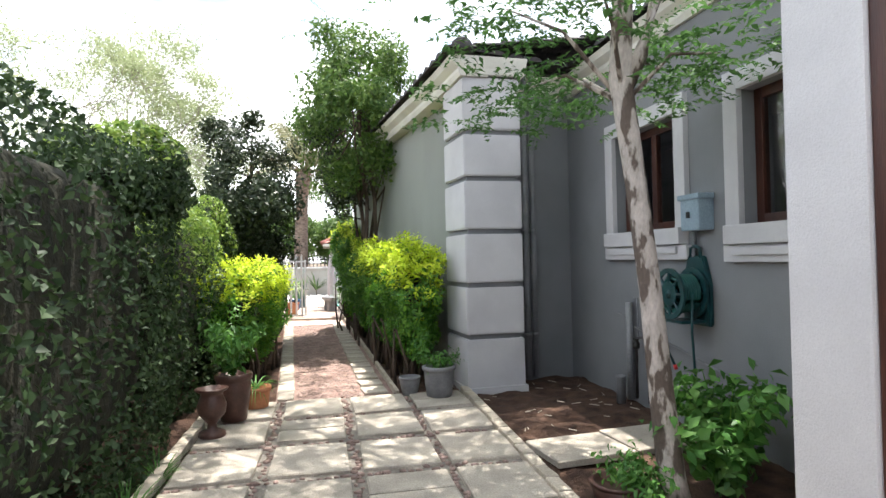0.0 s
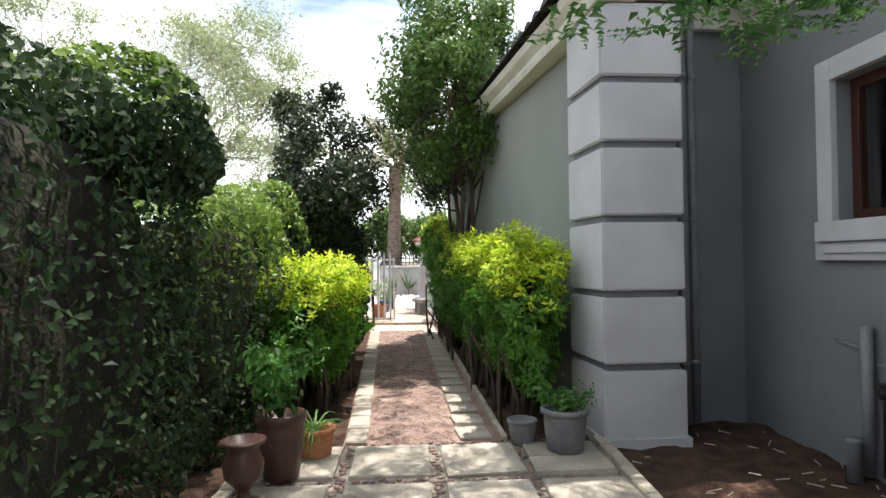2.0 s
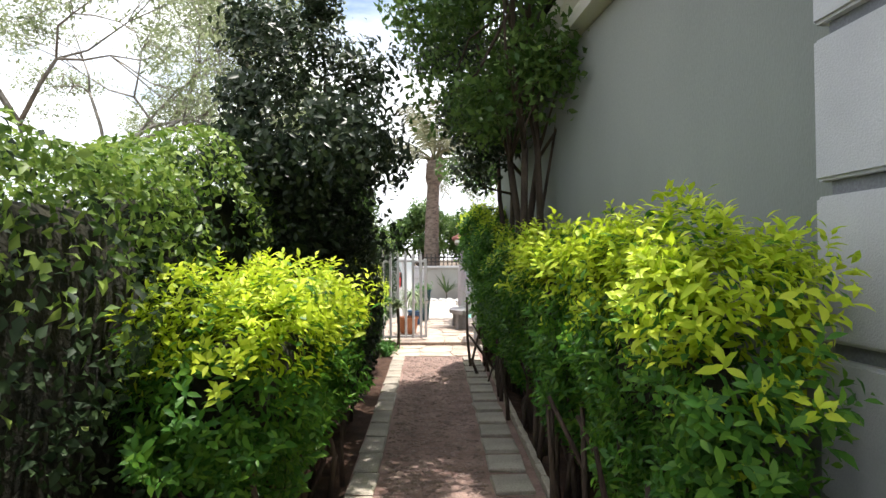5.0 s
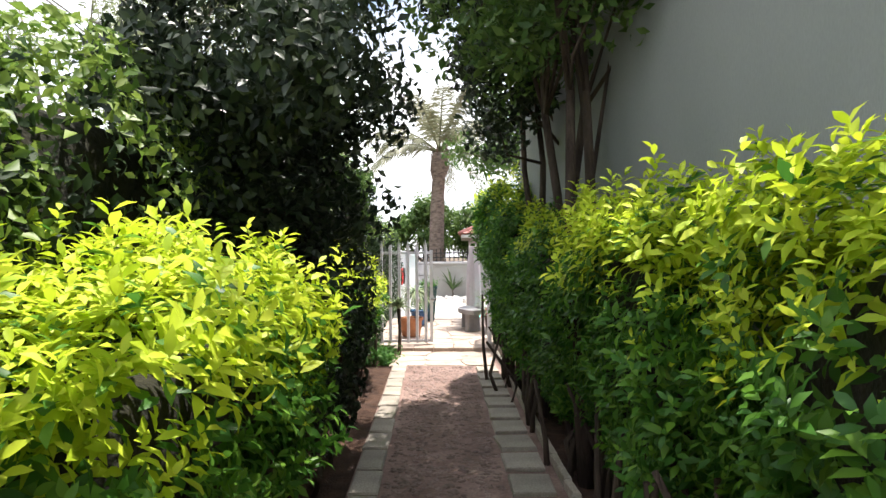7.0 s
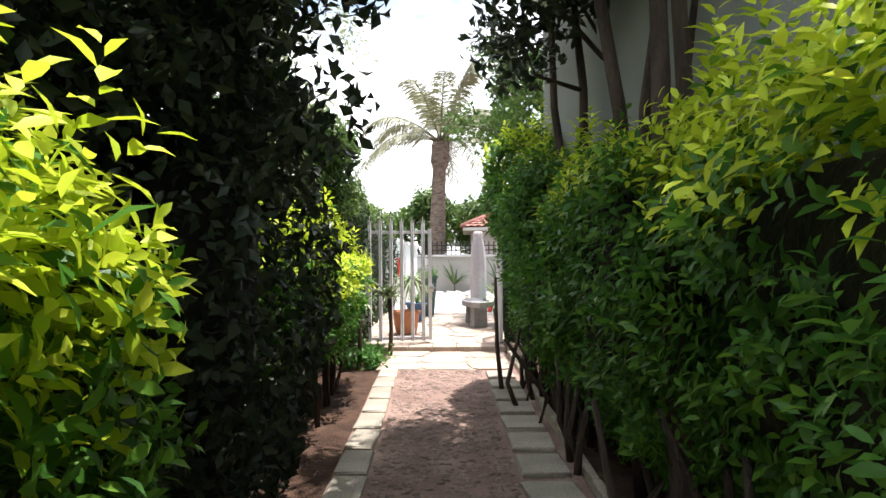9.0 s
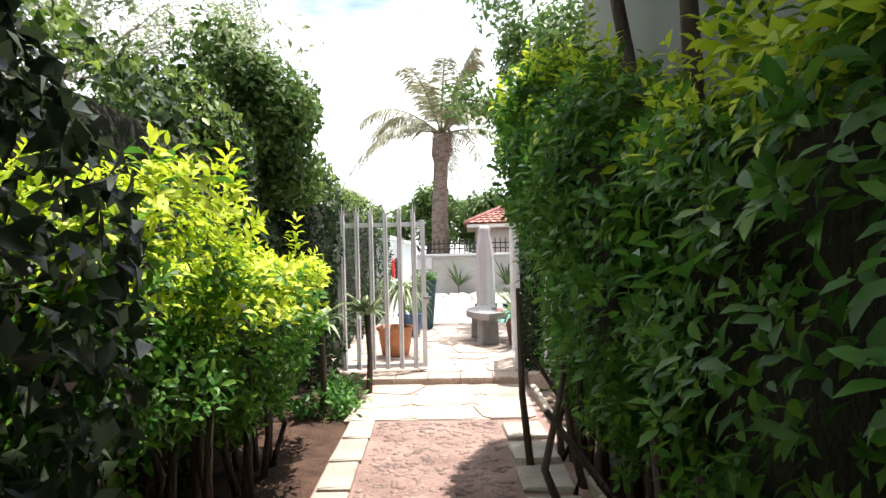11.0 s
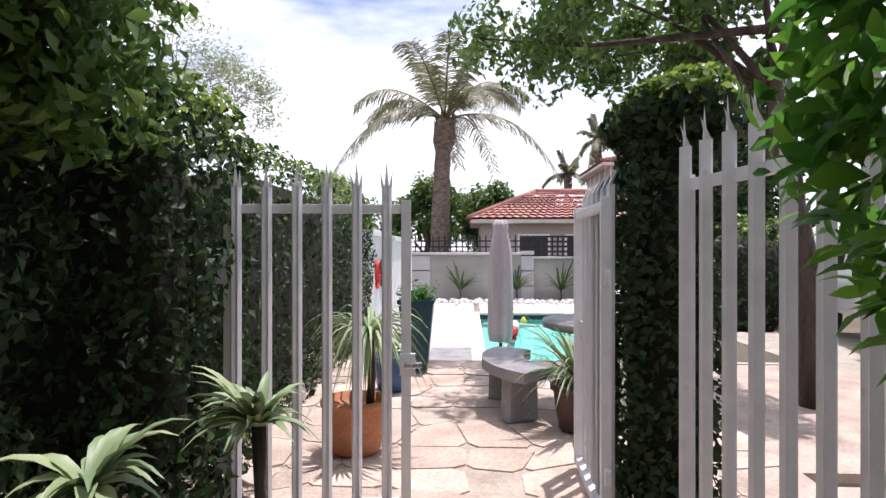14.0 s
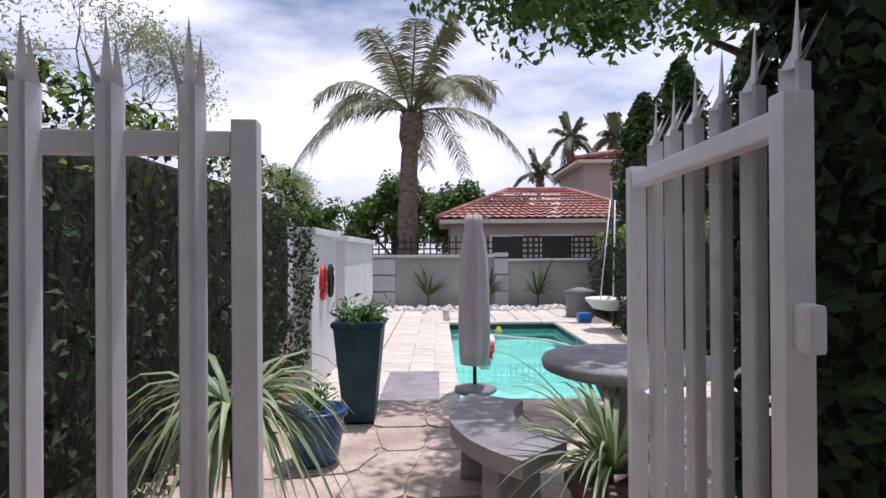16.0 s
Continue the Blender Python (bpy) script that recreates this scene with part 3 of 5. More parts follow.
def hose_reel():
    e = tagged(new("hose_reel"), "dark green wall-mounted garden hose reel with coiled hose", "hose reel")
    y, z = 3.72, 1.10
    bm = bmesh.new()
    f = bm.faces.new([bm.verts.new((3.378, y + dy, zz)) for dy, zz in ((-0.17, 0.84), (0.17, 0.84), (0.17, 1.18), (0.10, 1.40), (-0.10, 1.40), (-0.17, 1.18))])
    for v in bmesh.ops.extrude_face_region(bm, geom=[f])["geom"]:
        if isinstance(v, bmesh.types.BMVert):
            v.co.x = 3.33
    bmesh.ops.bevel(bm, geom=list(bm.edges), offset=0.012, segments=2, affect="EDGES")
    from_bm("bracket", bm, HOSE_GREEN, e)
    tube("handle", [(3.34, y - 0.07, 1.38), (3.34, y - 0.06, 1.46), (3.34, y, 1.48), (3.34, y + 0.06, 1.46), (3.34, y + 0.07, 1.38)], 0.014, HOSE_GREEN, e, 8)
    block("tray", (3.12, y - 0.12, 0.865), (3.332, y + 0.12, 0.89), HOSE_GREEN, e, 0.008)
    for x in (3.09, 3.29):
        bm = bmesh.new()
        ring_plate(bm, x, y, z, 0.165, 0.205, 0.018)
        ring_plate(bm, x, y, z, 0.02, 0.10, 0.014)
        for k in range(8):
            a = k * math.pi / 4
            tube_bm(bm, [(x + 0.008, y + 0.09 * math.cos(a), z + 0.09 * math.sin(a)), (x + 0.008, y + 0.175 * math.cos(a), z + 0.175 * math.sin(a))], 0.012, 6)
        tagged(from_bm("reel_flange", bm, HOSE_GREEN, e, False), kind="stuff")
    tube("axle", [(3.08, y, z), (3.335, y, z)], 0.035, HOSE_GREEN, e, 14)
    pts = []
    for k in range(8 * 24 * 2):
        a, lap = 2 * math.pi * k / 24, k / 24
        r = 0.125 if lap < 8 else 0.147
        u = lap / 8 if lap < 8 else 2 - lap / 8
        pts.append((3.115 + 0.165 * u, y + r * math.cos(a), z + r * math.sin(a)))
    tube("hose", pts, 0.0115, HOSE_NEW, e, 6)
    tube("hose_tail", [(3.2, y - 0.147, z), (3.19, y - 0.15, 0.8), (3.22, y - 0.13, 0.5), (3.26, y - 0.1, 0.2), (3.25, y - 0.05, 0.0)], 0.011, HOSE_GREEN, e, 6)
    tube("hose_end", [(3.15, y + 0.14, z - 0.04), (3.13, y + 0.13, 0.82), (3.14, y + 0.10, 0.62), (3.16, y + 0.05, 0.52)], 0.010, HOSE_GREEN, e, 6)
    tube("nozzle", [(3.16, y + 0.05, 0.52), (3.165, y + 0.035, 0.485)], 0.015, RED, e, 8)


hose_reel()


def wall_pipes():
    e = tagged(new("water_pipes"), "exposed water pipes with stop valves on the wall", "pipes")
    tube("riser", [(3.32, 4.78, 0.0), (3.32, 4.78, 0.95)], 0.035, PIPE, e, 10)
    tube("valve_riser", [(3.30, 4.62, 0.05), (3.30, 4.62, 0.62), (3.30, 4.40, 0.66), (3.30, 4.2, 0.66)], 0.016, COPPER, e)
    tube("second_riser", [(3.30, 4.40, 0.05), (3.30, 4.40, 0.66)], 0.016, COPPER, e)
    tube("third_riser", [(3.30, 4.22, 0.1), (3.30, 4.22, 0.66)], 0.018, BLACK, e)
    tube("line", [(3.33, 4.7, 0.72), (3.33, 4.0, 0.62), (3.33, 3.2, 0.46), (3.33, 2.2, 0.40)], 0.010, PIPE, e)
    tube("upper_line", [(3.34, 5.1, 0.83), (3.34, 4.85, 0.80)], 0.008, PIPE, e)
    tube("thin_line", [(3.34, 4.72, 1.0), (3.34, 4.66, 1.0), (3.34, 4.64, 0.6)], 0.006, PIPE, e)
    for y, z in ((4.62, 0.52), (4.40, 0.56), (4.22, 0.52)):
        lathe("valve", [(0.018, 0), (0.032, 0.01), (0.034, 0.05), (0.02, 0.075), (0.03, 0.09), (0.03, 0.10)], BLACK, e, 12, (3.30, y, z))
    lathe("stub", [(0.045, 0), (0.045, 0.24), (0.05, 0.25), (0.05, 0.27)], PIPE, e, 14, (3.2, 4.75, -0.02))


wall_pipes()


# ---- hedges and shrubs ----
def hedge(name, c, r, count, size, mats, label, power=6, rng_seed=1, young_lit=None, wide=0.55, rough=0.12, k=2.0, twigs=None, depth=0.14, cover=0.10, taper=0.0, taper_to=0.0):
    """A clipped shrub: near-black core painted as inner shade and a coat of leaves; leaves coloured as new growth and
    sunlight sit on the top.
    """
    rng = np.random.default_rng(rng_seed)
    e = tagged(new(name), label, "hedge")
    core("shade_core", c, [max(a - cover - 0.3 * rough, 0.16) for a in r], power, CORE, e)
    gold = GOLD in mats
    count = int(count / 6.5) if gold else count
    p, nr = shell(count, c, r, power, rng, rough, k, depth, rng_seed * 3.1)
    if taper:  # drawn in towards the foot
        u = np.clip(0.25 - (p[:, 2] - c[2]) / r[2], 0, 1.25)
        p[:, 0] += (c[0] + taper_to - p[:, 0]) * u * taper
    if not gold:  # sparse on the side turned to the boundary wall
        keep = (nr[:, 0] * (1 if c[0] > 0 else -1) < 0.5) | (rng.uniform(0, 1, count) < 0.35)
        p, nr = p[keep], nr[keep]
        count = len(p)
    idx = np.zeros(count, int)
    # Second leaf colour on top: new gold growth, and sunlight painted on ivy.
    if young_lit:
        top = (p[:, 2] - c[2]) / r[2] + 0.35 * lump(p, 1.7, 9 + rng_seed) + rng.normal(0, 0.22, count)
        idx = (top > young_lit).astype(int)
    if gold:
        S, M = [], []
        for _ in range(int(13 * r[1])):  # loose shoots standing out of the clipped top
            q = np.array((c[0] + rng.uniform(-0.85, 0.85) * r[0], c[1] + rng.uniform(-0.85, 0.85) * r[1], c[2] + r[2] * 0.95))
            w = rng.normal(0, 0.22, 3) + np.array((0, 0, 1))
            for j in range(rng.integers(1, 5)):
                S.append(q + w * 0.045 * j), M.append(w)
        p, nr, idx = np.concatenate((p, S)), np.concatenate((nr, M)), np.concatenate((idx, np.ones(len(S), int)))
        ax = unit(nr * 0.75 + np.array((0, 0, 0.55)) + rng.normal(0, 0.33, p.shape))
        whorls("leaves", p, ax, size, mats, e, idx, rng)
    else:
        leaves("leaves", p, nr, size, mats, e, idx, wide, rng)
    if twigs:
        bm = bmesh.new()
        for _ in range(twigs):
            x, y = c[0] + rng.uniform(-0.7, 0.7) * r[0], c[1] + rng.uniform(-0.9, 0.9) * r[1]
            z = c[2] - r[2]
            tube_bm(bm, [(x, y, -0.08), (x + rng.normal(0, 0.04), y + rng.normal(0, 0.04), z * 0.6), (x + rng.normal(0, 0.1), y + rng.normal(0, 0.1), z + 0.3)], [0.022, 0.018, 0.012], 6)
        tagged(from_bm("stems", bm, BARK, e, True), kind="stuff")
    return e


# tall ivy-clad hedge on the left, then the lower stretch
hedge("ivy_hedge", (-1.42, 0.9, 1.10), (0.72, 4.0, 1.14), 32000, 0.055, [IVY, IVY_LIT], "tall dark green ivy hedge, clipped upright", 7, 2, 1.5, rough=0.08)
hedge("ivy_overhang", (-1.18, 4.40, 2.07), (0.55, 0.72, 0.30), 7000, 0.062, [IVY, IVY_LIT], "rounded overhanging head of the tall ivy hedge", 3, 3, 0.75, rough=0.16)
hedge("low_ivy_hedge", (-1.45, 6.25, 0.92), (0.62, 1.2, 1.06), 16000, 0.055, [IVY, IVY_LIT], "lower dark ivy hedge with pale sunlit top", 6, 4, 0.45, rough=0.16)
hedge("low_ivy_hedge", (-1.47, 8.3, 1.06), (0.60, 1.15, 1.22), 16000, 0.06, [IVY, IVY_LIT], "leafy ivy hedge with a sunlit top behind the shrub", 5, 19, 0.6, rough=0.2)
hedge("back_ivy_hedge", (-1.75, 11.4, 1.02), (0.66, 2.6, 1.25), 20000, 0.062, [IVY, IVY_LIT], "shaded ivy hedge beside the path", 5, 5, 0.7, rough=0.25)
hedge("gate_ivy_wall", (-1.72, 14.55, 1.02), (0.85, 0.42, 1.10), 10000, 0.06, [IVY, IVY_LIT], "ivy-covered wall beside the gate", 6, 6, 0.8, rough=0.14)
hedge("terrace_ivy_hedge", (-1.45, 17.6, 0.98), (0.35, 2.65, 1.04), 11000, 0.06, [IVY, IVY_LIT], "dark ivy hedge along the terrace", 7, 7, 0.85, rough=0.10)
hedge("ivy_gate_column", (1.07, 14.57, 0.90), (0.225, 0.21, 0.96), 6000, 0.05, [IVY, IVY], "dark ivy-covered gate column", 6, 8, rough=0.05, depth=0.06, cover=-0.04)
hedge("ivy_column_head", (1.07, 14.60, 1.86), (0.27, 0.28, 0.13), 4500, 0.055, [IVY, IVY_LIT], "bushy ivy head on the gate column", 3, 9, 0.3, rough=0.16)
hedge("pool_side_hedge", (4.75, 23.7, 0.6), (1.0, 2.3, 1.15), 7000, 0.10, [IVY, IVY_LIT], "dark clipped hedge beside the pool", 6, 10, 0.9, rough=0.16)
hedge("pool_side_hedge", (5.55, 28.3, 0.6), (1.0, 2.6, 1.15), 6000, 0.10, [IVY, IVY_LIT], "dark clipped hedge behind the pool", 6, 18, 0.9, rough=0.16)

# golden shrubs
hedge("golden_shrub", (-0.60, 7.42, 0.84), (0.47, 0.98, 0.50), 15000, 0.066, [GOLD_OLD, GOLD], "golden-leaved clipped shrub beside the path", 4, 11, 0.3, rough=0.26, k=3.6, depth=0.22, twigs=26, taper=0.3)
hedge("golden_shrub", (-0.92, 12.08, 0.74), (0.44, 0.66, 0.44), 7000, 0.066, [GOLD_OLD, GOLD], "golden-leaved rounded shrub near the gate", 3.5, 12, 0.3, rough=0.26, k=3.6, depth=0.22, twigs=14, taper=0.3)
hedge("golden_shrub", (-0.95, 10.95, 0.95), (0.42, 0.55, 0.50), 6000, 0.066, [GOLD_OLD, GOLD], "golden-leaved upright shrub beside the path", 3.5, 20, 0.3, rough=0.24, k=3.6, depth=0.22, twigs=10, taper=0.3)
# yg rises along the wall: fewer gold leaves where the hedge lies in shade.
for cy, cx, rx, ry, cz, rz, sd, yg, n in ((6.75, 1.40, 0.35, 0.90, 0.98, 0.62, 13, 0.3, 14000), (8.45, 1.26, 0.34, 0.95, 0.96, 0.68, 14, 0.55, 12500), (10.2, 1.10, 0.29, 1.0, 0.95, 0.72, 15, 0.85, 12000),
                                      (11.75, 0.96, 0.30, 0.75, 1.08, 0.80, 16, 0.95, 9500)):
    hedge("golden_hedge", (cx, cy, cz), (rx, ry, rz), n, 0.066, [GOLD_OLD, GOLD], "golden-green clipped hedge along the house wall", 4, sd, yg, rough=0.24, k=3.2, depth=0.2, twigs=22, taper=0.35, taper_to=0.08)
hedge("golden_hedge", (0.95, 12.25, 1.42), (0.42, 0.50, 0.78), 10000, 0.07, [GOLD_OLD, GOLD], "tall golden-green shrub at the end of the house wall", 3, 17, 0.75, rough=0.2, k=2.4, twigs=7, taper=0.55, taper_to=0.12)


# ---- trees ----
def tree(name, foot, height, lean, trunk_r, crown, count, size, mats, bark, label, seed, limbs=9, clumps=26, trunks=1, wide=0.5, low=0.35):
    """Tapered trunk, limbs reaching to clumps, leaves scattered round every clump."""
    rng = np.random.default_rng(seed)
    e = tagged(new(name), label, "tree")
    c, r = np.array(crown[0]), np.array(crown[1])
    bm = bmesh.new()
    tips = []
    d = unit(rng.normal(0, 1, (clumps, 3)))
    centres = c + d * r * (rng.uniform(0.25, 1.0, clumps) ** 0.6)[:, None]
    for t in range(trunks):
        f = np.array(foot) + np.array((rng.normal(0, 0.10) * (trunks > 1), rng.normal(0, 0.22) * (trunks > 1), 0))
        top = f + np.array((lean[0], lean[1], height))
        pts, rad = [], []
        for i in range(8):
            s = i / 7
            w = np.array((noise.noise(Vector((seed + t, s * 2.5, 0))), noise.noise(Vector((seed + t, s * 2.5, 7))), 0)) * 0.26 * height / 3
            pts.append(tuple(f + (top - f) * s + w * s)), rad.append(trunk_r * (1.15 - 0.75 * s) if i else trunk_r * 1.35)
        tube_bm(bm, pts, rad, 10)
        for k in range(limbs):
            s = rng.uniform(low, 0.98)
            q = np.array(pts[int(s * 7)])
            g = centres[rng.integers(clumps)]
            m = (q + g) / 2 + rng.normal(0, 0.12, 3)
            tube_bm(bm, [tuple(q), tuple(m), tuple(g)], [trunk_r * 0.42, trunk_r * 0.28, trunk_r * 0.08], 6)
    from_bm("trunk", bm, bark, e, True)
    per = count // clumps
    p = np.concatenate([g + unit(rng.normal(0, 1, (per, 3))) * (rng.uniform(0, 1, (per, 1)) ** 0.5) * r.min() * 0.42 * rng.uniform(0.6, 1.25) for g in centres])
    leaves("leaves", p, unit(p - c), size, mats, e, None, wide, rng)
    return e


tree("wall_tree", (1.30, 9.75, -0.07), 4.4, (-0.2, 0.1, 0), 0.042, ((1.05, 9.7, 4.15), (1.0, 1.15, 1.8)), 18000, 0.085, TREE_LEAF, BARK, "slender multi-stemmed tree with glossy green leaves by the wall", 21, 5, 40, 4, low=0.55)
tree("wall_tree", (1.15, 11.2, -0.07), 4.0, (-0.15, 0.1, 0), 0.04, ((0.9, 11.3, 3.6), (0.85, 0.9, 1.4)), 9000, 0.085, DARK_LEAF, BARK, "slender dark-leaved tree by the house wall", 22, 5, 26, 3, low=0.6)
tree("path_tree", (-0.85, 9.6, -0.07), 3.0, (0.1, 0.1, 0), 0.06, ((-0.80, 9.2, 2.55), (0.72, 1.2, 1.3)), 16000, 0.075, DARK_LEAF, BARK, "dense dark green shrubby tree beside the path", 23, 8, 40, 2, low=0.3)
hedge("dark_shrub", (-0.75, 9.55, 1.05), (0.45, 0.62, 0.95), 7000, 0.065, [DARK_LEAF, IVY], "dark leafy shrub under the path tree", 3, 24, 0.9, rough=0.2, twigs=10)
tree("orange_tree", (-1.75, 13.5, -0.07), 2.6, (0, 0, 0), 0.06, ((-1.62, 13.7, 2.15), (0.9, 0.85, 0.75)), 18000, 0.075, TREE_LEAF, BARK, "leafy green tree above the hedge near the gate", 25, 7, 26)


def feather_tree():
    """Mottled trunk with feathery compound leaves hanging over the soil bed."""
    rng = np.random.default_rng(31)
    e = tagged(new("feathery_tree"), "tree with mottled peeling bark and feathery green leaves", "tree")
    bm = bmesh.new()
    tube_bm(bm, [(2.40, 2.60, -0.07), (2.39, 2.62, 0.1), (2.36, 2.66, 0.6), (2.33, 2.70, 1.2), (2.27, 2.74, 1.9), (2.20, 2.76, 2.5), (2.22, 2.72, 3.2), (2.3, 2.7, 4.3), (2.2, 2.8, 5.4)],
            [0.10, 0.082, 0.075, 0.068, 0.066, 0.072, 0.06, 0.05, 0.03], 12)
    tube_bm(bm, [(2.21, 2.76, 2.4), (2.32, 2.72, 2.65), (2.42, 2.7, 3.0), (2.6, 2.6, 4.4)], [0.05, 0.045, 0.04, 0.02], 8)
    tips = []
    for a, b, z in ((1.7, 3.3, 2.55), (1.55, 3.0, 3.0), (2.75, 2.55, 2.62), (1.9, 2.4, 2.9), (2.1, 3.6, 2.6), (2.7, 3.2, 2.75)):
        tube_bm(bm, [(2.22, 2.76, 2.35), ((a + 2.22) / 2, (b + 2.76) / 2, (z + 2.45) / 2 + 0.1), (a, b, z)], [0.018, 0.012, 0.005], 6)
        tips.append((a, b, z))
    # Crown out of view, added and placed so its shadow dapples the patio.
    crown = [(1.3 + rng.normal(0, 1.25), 4.3 + rng.normal(0, 1.7), 6.0 + rng.normal(0, 0.4)) for _ in range(240)]
    for g in crown[:14]:
        tube_bm(bm, [(2.28, 2.7, 4.0), ((g[0] + 2.28) / 2, (g[1] + 2.7) / 2, 4.9), g], [0.03, 0.02, 0.006], 6)
    from_bm("trunk", bm, PALE_BARK, e, True)
    P, N = [], []
    for g, spread, count in [(t, 0.26, 44) for t in tips] + [(g, 0.45, 11) for g in crown]:
        for _ in range(count):
            s = np.array(g) + rng.normal(0, spread, 3) * np.array((1, 1, 0.45))
            w = rng.normal(0, 1, 3) * np.array((1, 1, 0.25)) + np.array((0, 0, -0.3))
            w /= np.linalg.norm(w)
            side = np.cross(w, (0, 0, 1))
            for k in range(9):
                for sg in (-1, 1):
                    P.append(s + w * 0.032 * k + side * sg * 0.035), N.append((0, 0, 1))
    leaves("leaves", np.array(P), np.array(N, float), 0.058, FEATHER, e, None, 0.45, rng, 0.1, 1.2)
    return e


feather_tree()


def overhang_tree():
    """Tree behind the gate fence whose boughs hang into the view."""
    return tree("shade_tree", (2.9, 16.6, -0.07), 3.6, (-0.2, 0.2, 0), 0.10, ((1.9, 18.1, 3.95), (1.9, 1.7, 1.0)), 15000, 0.11, TREE_LEAF, BARK, "spreading leafy shade tree beyond the gate", 33, 12, 40)


overhang_tree()


def plant(name, at, count, length, width, mats, label, seed, up=0.6, arch=0.5, category="plant", stem=0.0):
    """A rosette of tapering, arching blades."""
    rng = np.random.default_rng(seed)
    e = tagged(new(name), label, category)
    V, F = [], []
    for k in range(count):
        a, l = rng.uniform(0, 2 * math.pi), length * rng.uniform(0.6, 1.15)
        rise = up * rng.uniform(0.35, 1.35)
        out = np.array((math.cos(a), math.sin(a), 0))
        side = np.array((-out[1], out[0], 0))
        for s in range(6):
            u = s / 5
            p = np.array(at) + out * l * (0.04 + u * 0.85) + np.array((0, 0, l * (rise * u * 1.5 - arch * u * u * 1.3)))
            w = width * (0.75 + 0.5 * u if u < 0.4 else 0.95 * (1 - u) / 0.6 + 0.04) * 0.5
            V += [p - side * w + np.array((0, 0, w * 0.5)), p, p + side * w + np.array((0, 0, w * 0.5))]
            if s:
                b = len(V) - 3
                F += [(b - 3, b - 2, b + 1, b), (b - 2, b - 1, b + 2, b + 1)]
    if stem:
        tube("stem", [(at[0], at[1], at[2] - stem), (at[0] + 0.02, at[1] - 0.015, at[2] - stem * 0.5), at], [0.028, 0.022, 0.026], BARK, e)
    o = quads("blades", np.array(V), np.array(F), mats, e)
    tagged(o, kind="stuff")
    return e


def bushy(name, at, r, h, count, size, mats, label, seed, wide=0.4):
    """A loose leafy plant: thin stems with leaves along them."""
    rng = np.random.default_rng(seed)
    e = tagged(new(name), label, "plant")
    bm = bmesh.new()
    P, N = [], []
    for k in range(16):
        a = rng.uniform(0, 2 * math.pi)
        tip = np.array(at) + np.array((r * math.cos(a) * rng.uniform(0.3, 1), r * math.sin(a) * rng.uniform(0.3, 1), h * rng.uniform(0.6, 1.05)))
        mid = np.array(at) + (tip - np.array(at)) * np.array((0.35, 0.35, 0.6))
        tube_bm(bm, [at, tuple(mid), tuple(tip)], [0.008, 0.006, 0.003], 5)
        for j in range(count // 16):
            u = rng.uniform(0.25, 1.05)
            q = np.array(at) + (tip - np.array(at)) * np.array((u * u, u * u, u)) + rng.normal(0, 0.045, 3)
            P.append(q), N.append((q - np.array(at)) * np.array((1, 1, 0.5)))
    from_bm("stems", bm, GOLD_OLD, e, True)
    leaves("leaves", np.array(P), unit(np.array(N)), size, mats, e, None, wide, rng)
    return e


def round_pot(name, at, r, h, mats, label, belly=1.0, foot=0.72):
    e = lathe(name, [(r * foot * 0.9, 0), (r * foot, 0.01), (r * (foot + belly) / 2, h * 0.45), (r * 0.93 * belly, h * 0.82), (r * 0.95, h * 0.86), (r * 1.05, h * 0.88), (r * 1.06, h * 0.98), (r, h), (r * 0.9, h), (r * 0.88, h * 0.86), (0.005, h * 0.86)], mats, None, 28, (0, 0, 0), 0.0)
    e.location = at
    return tagged(e, label, "pot")


def urn(at):
    e = lathe("urn", [(0.10, 0), (0.11, 0.02), (0.10, 0.045), (0.04, 0.07), (0.035, 0.11), (0.06, 0.14), (0.105, 0.19), (0.115, 0.26), (0.09, 0.33), (0.085, 0.35), (0.12, 0.375), (0.13, 0.39), (0.11, 0.395), (0.09, 0.36), (0.005, 0.35)], BROWN_POT, None, 28)
    e.location = at
    return tagged(e, "dark brown footed garden urn on the patio", "urn")


round_pot("pot", (-0.42, 4.98, 0.02), 0.155, 0.42, BROWN_POT, "tall dark brown glazed pot on the patio", 1.05)
bushy("potted_shrub", (-0.42, 4.98, 0.38), 0.32, 0.5, 420, 0.085, FERN, "bright green leafy plant in the brown pot", 41)
urn((-0.52, 4.50, 0.02))
round_pot("pot", (-0.28, 5.42, -0.06), 0.14, 0.28, TERRACOTTA, "small terracotta pot beside the path", 1.0)
plant("spider_plant", (-0.28, 5.42, 0.2), 40, 0.30, 0.016, FERN, "grassy green plant in the terracotta pot", 42, 0.6, 0.7)
round_pot("pot", (1.52, 5.38, 0.02), 0.165, 0.31, GREY_POT, "grey tapered pot beside the corner pillar", 1.0, 0.78)
bushy("potted_herb", (1.52, 5.38, 0.28), 0.22, 0.16, 420, 0.035, FERN, "low green trailing plant in the grey pot", 43, 0.6)
bushy("potted_herb", (1.40, 5.55, 0.28), 0.1, 0.34, 90, 0.08, FERN, "small upright leafy plant behind the grey pot", 44, 0.45)
round_pot("pot", (1.25, 5.62, 0.0), 0.11, 0.19, GREY_POT, "small weathered pot at the path edge", 1.05)
# bed by the entrance
bushy("leafy_herb", (2.15, 2.55, -0.05), 0.28, 0.30, 640, 0.06, FERN, "low bright green herb in the soil bed", 45)
bushy("leafy_herb", (2.75, 2.6, -0.05), 0.42, 0.62, 900, 0.10, FERN, "broad-leaved green herb beside the tree", 46, 0.55)
bushy("leafy_herb", (3.0, 3.0, -0.05), 0.35, 0.62, 700, 0.09, FERN, "tall green herb against the house wall", 47, 0.55)
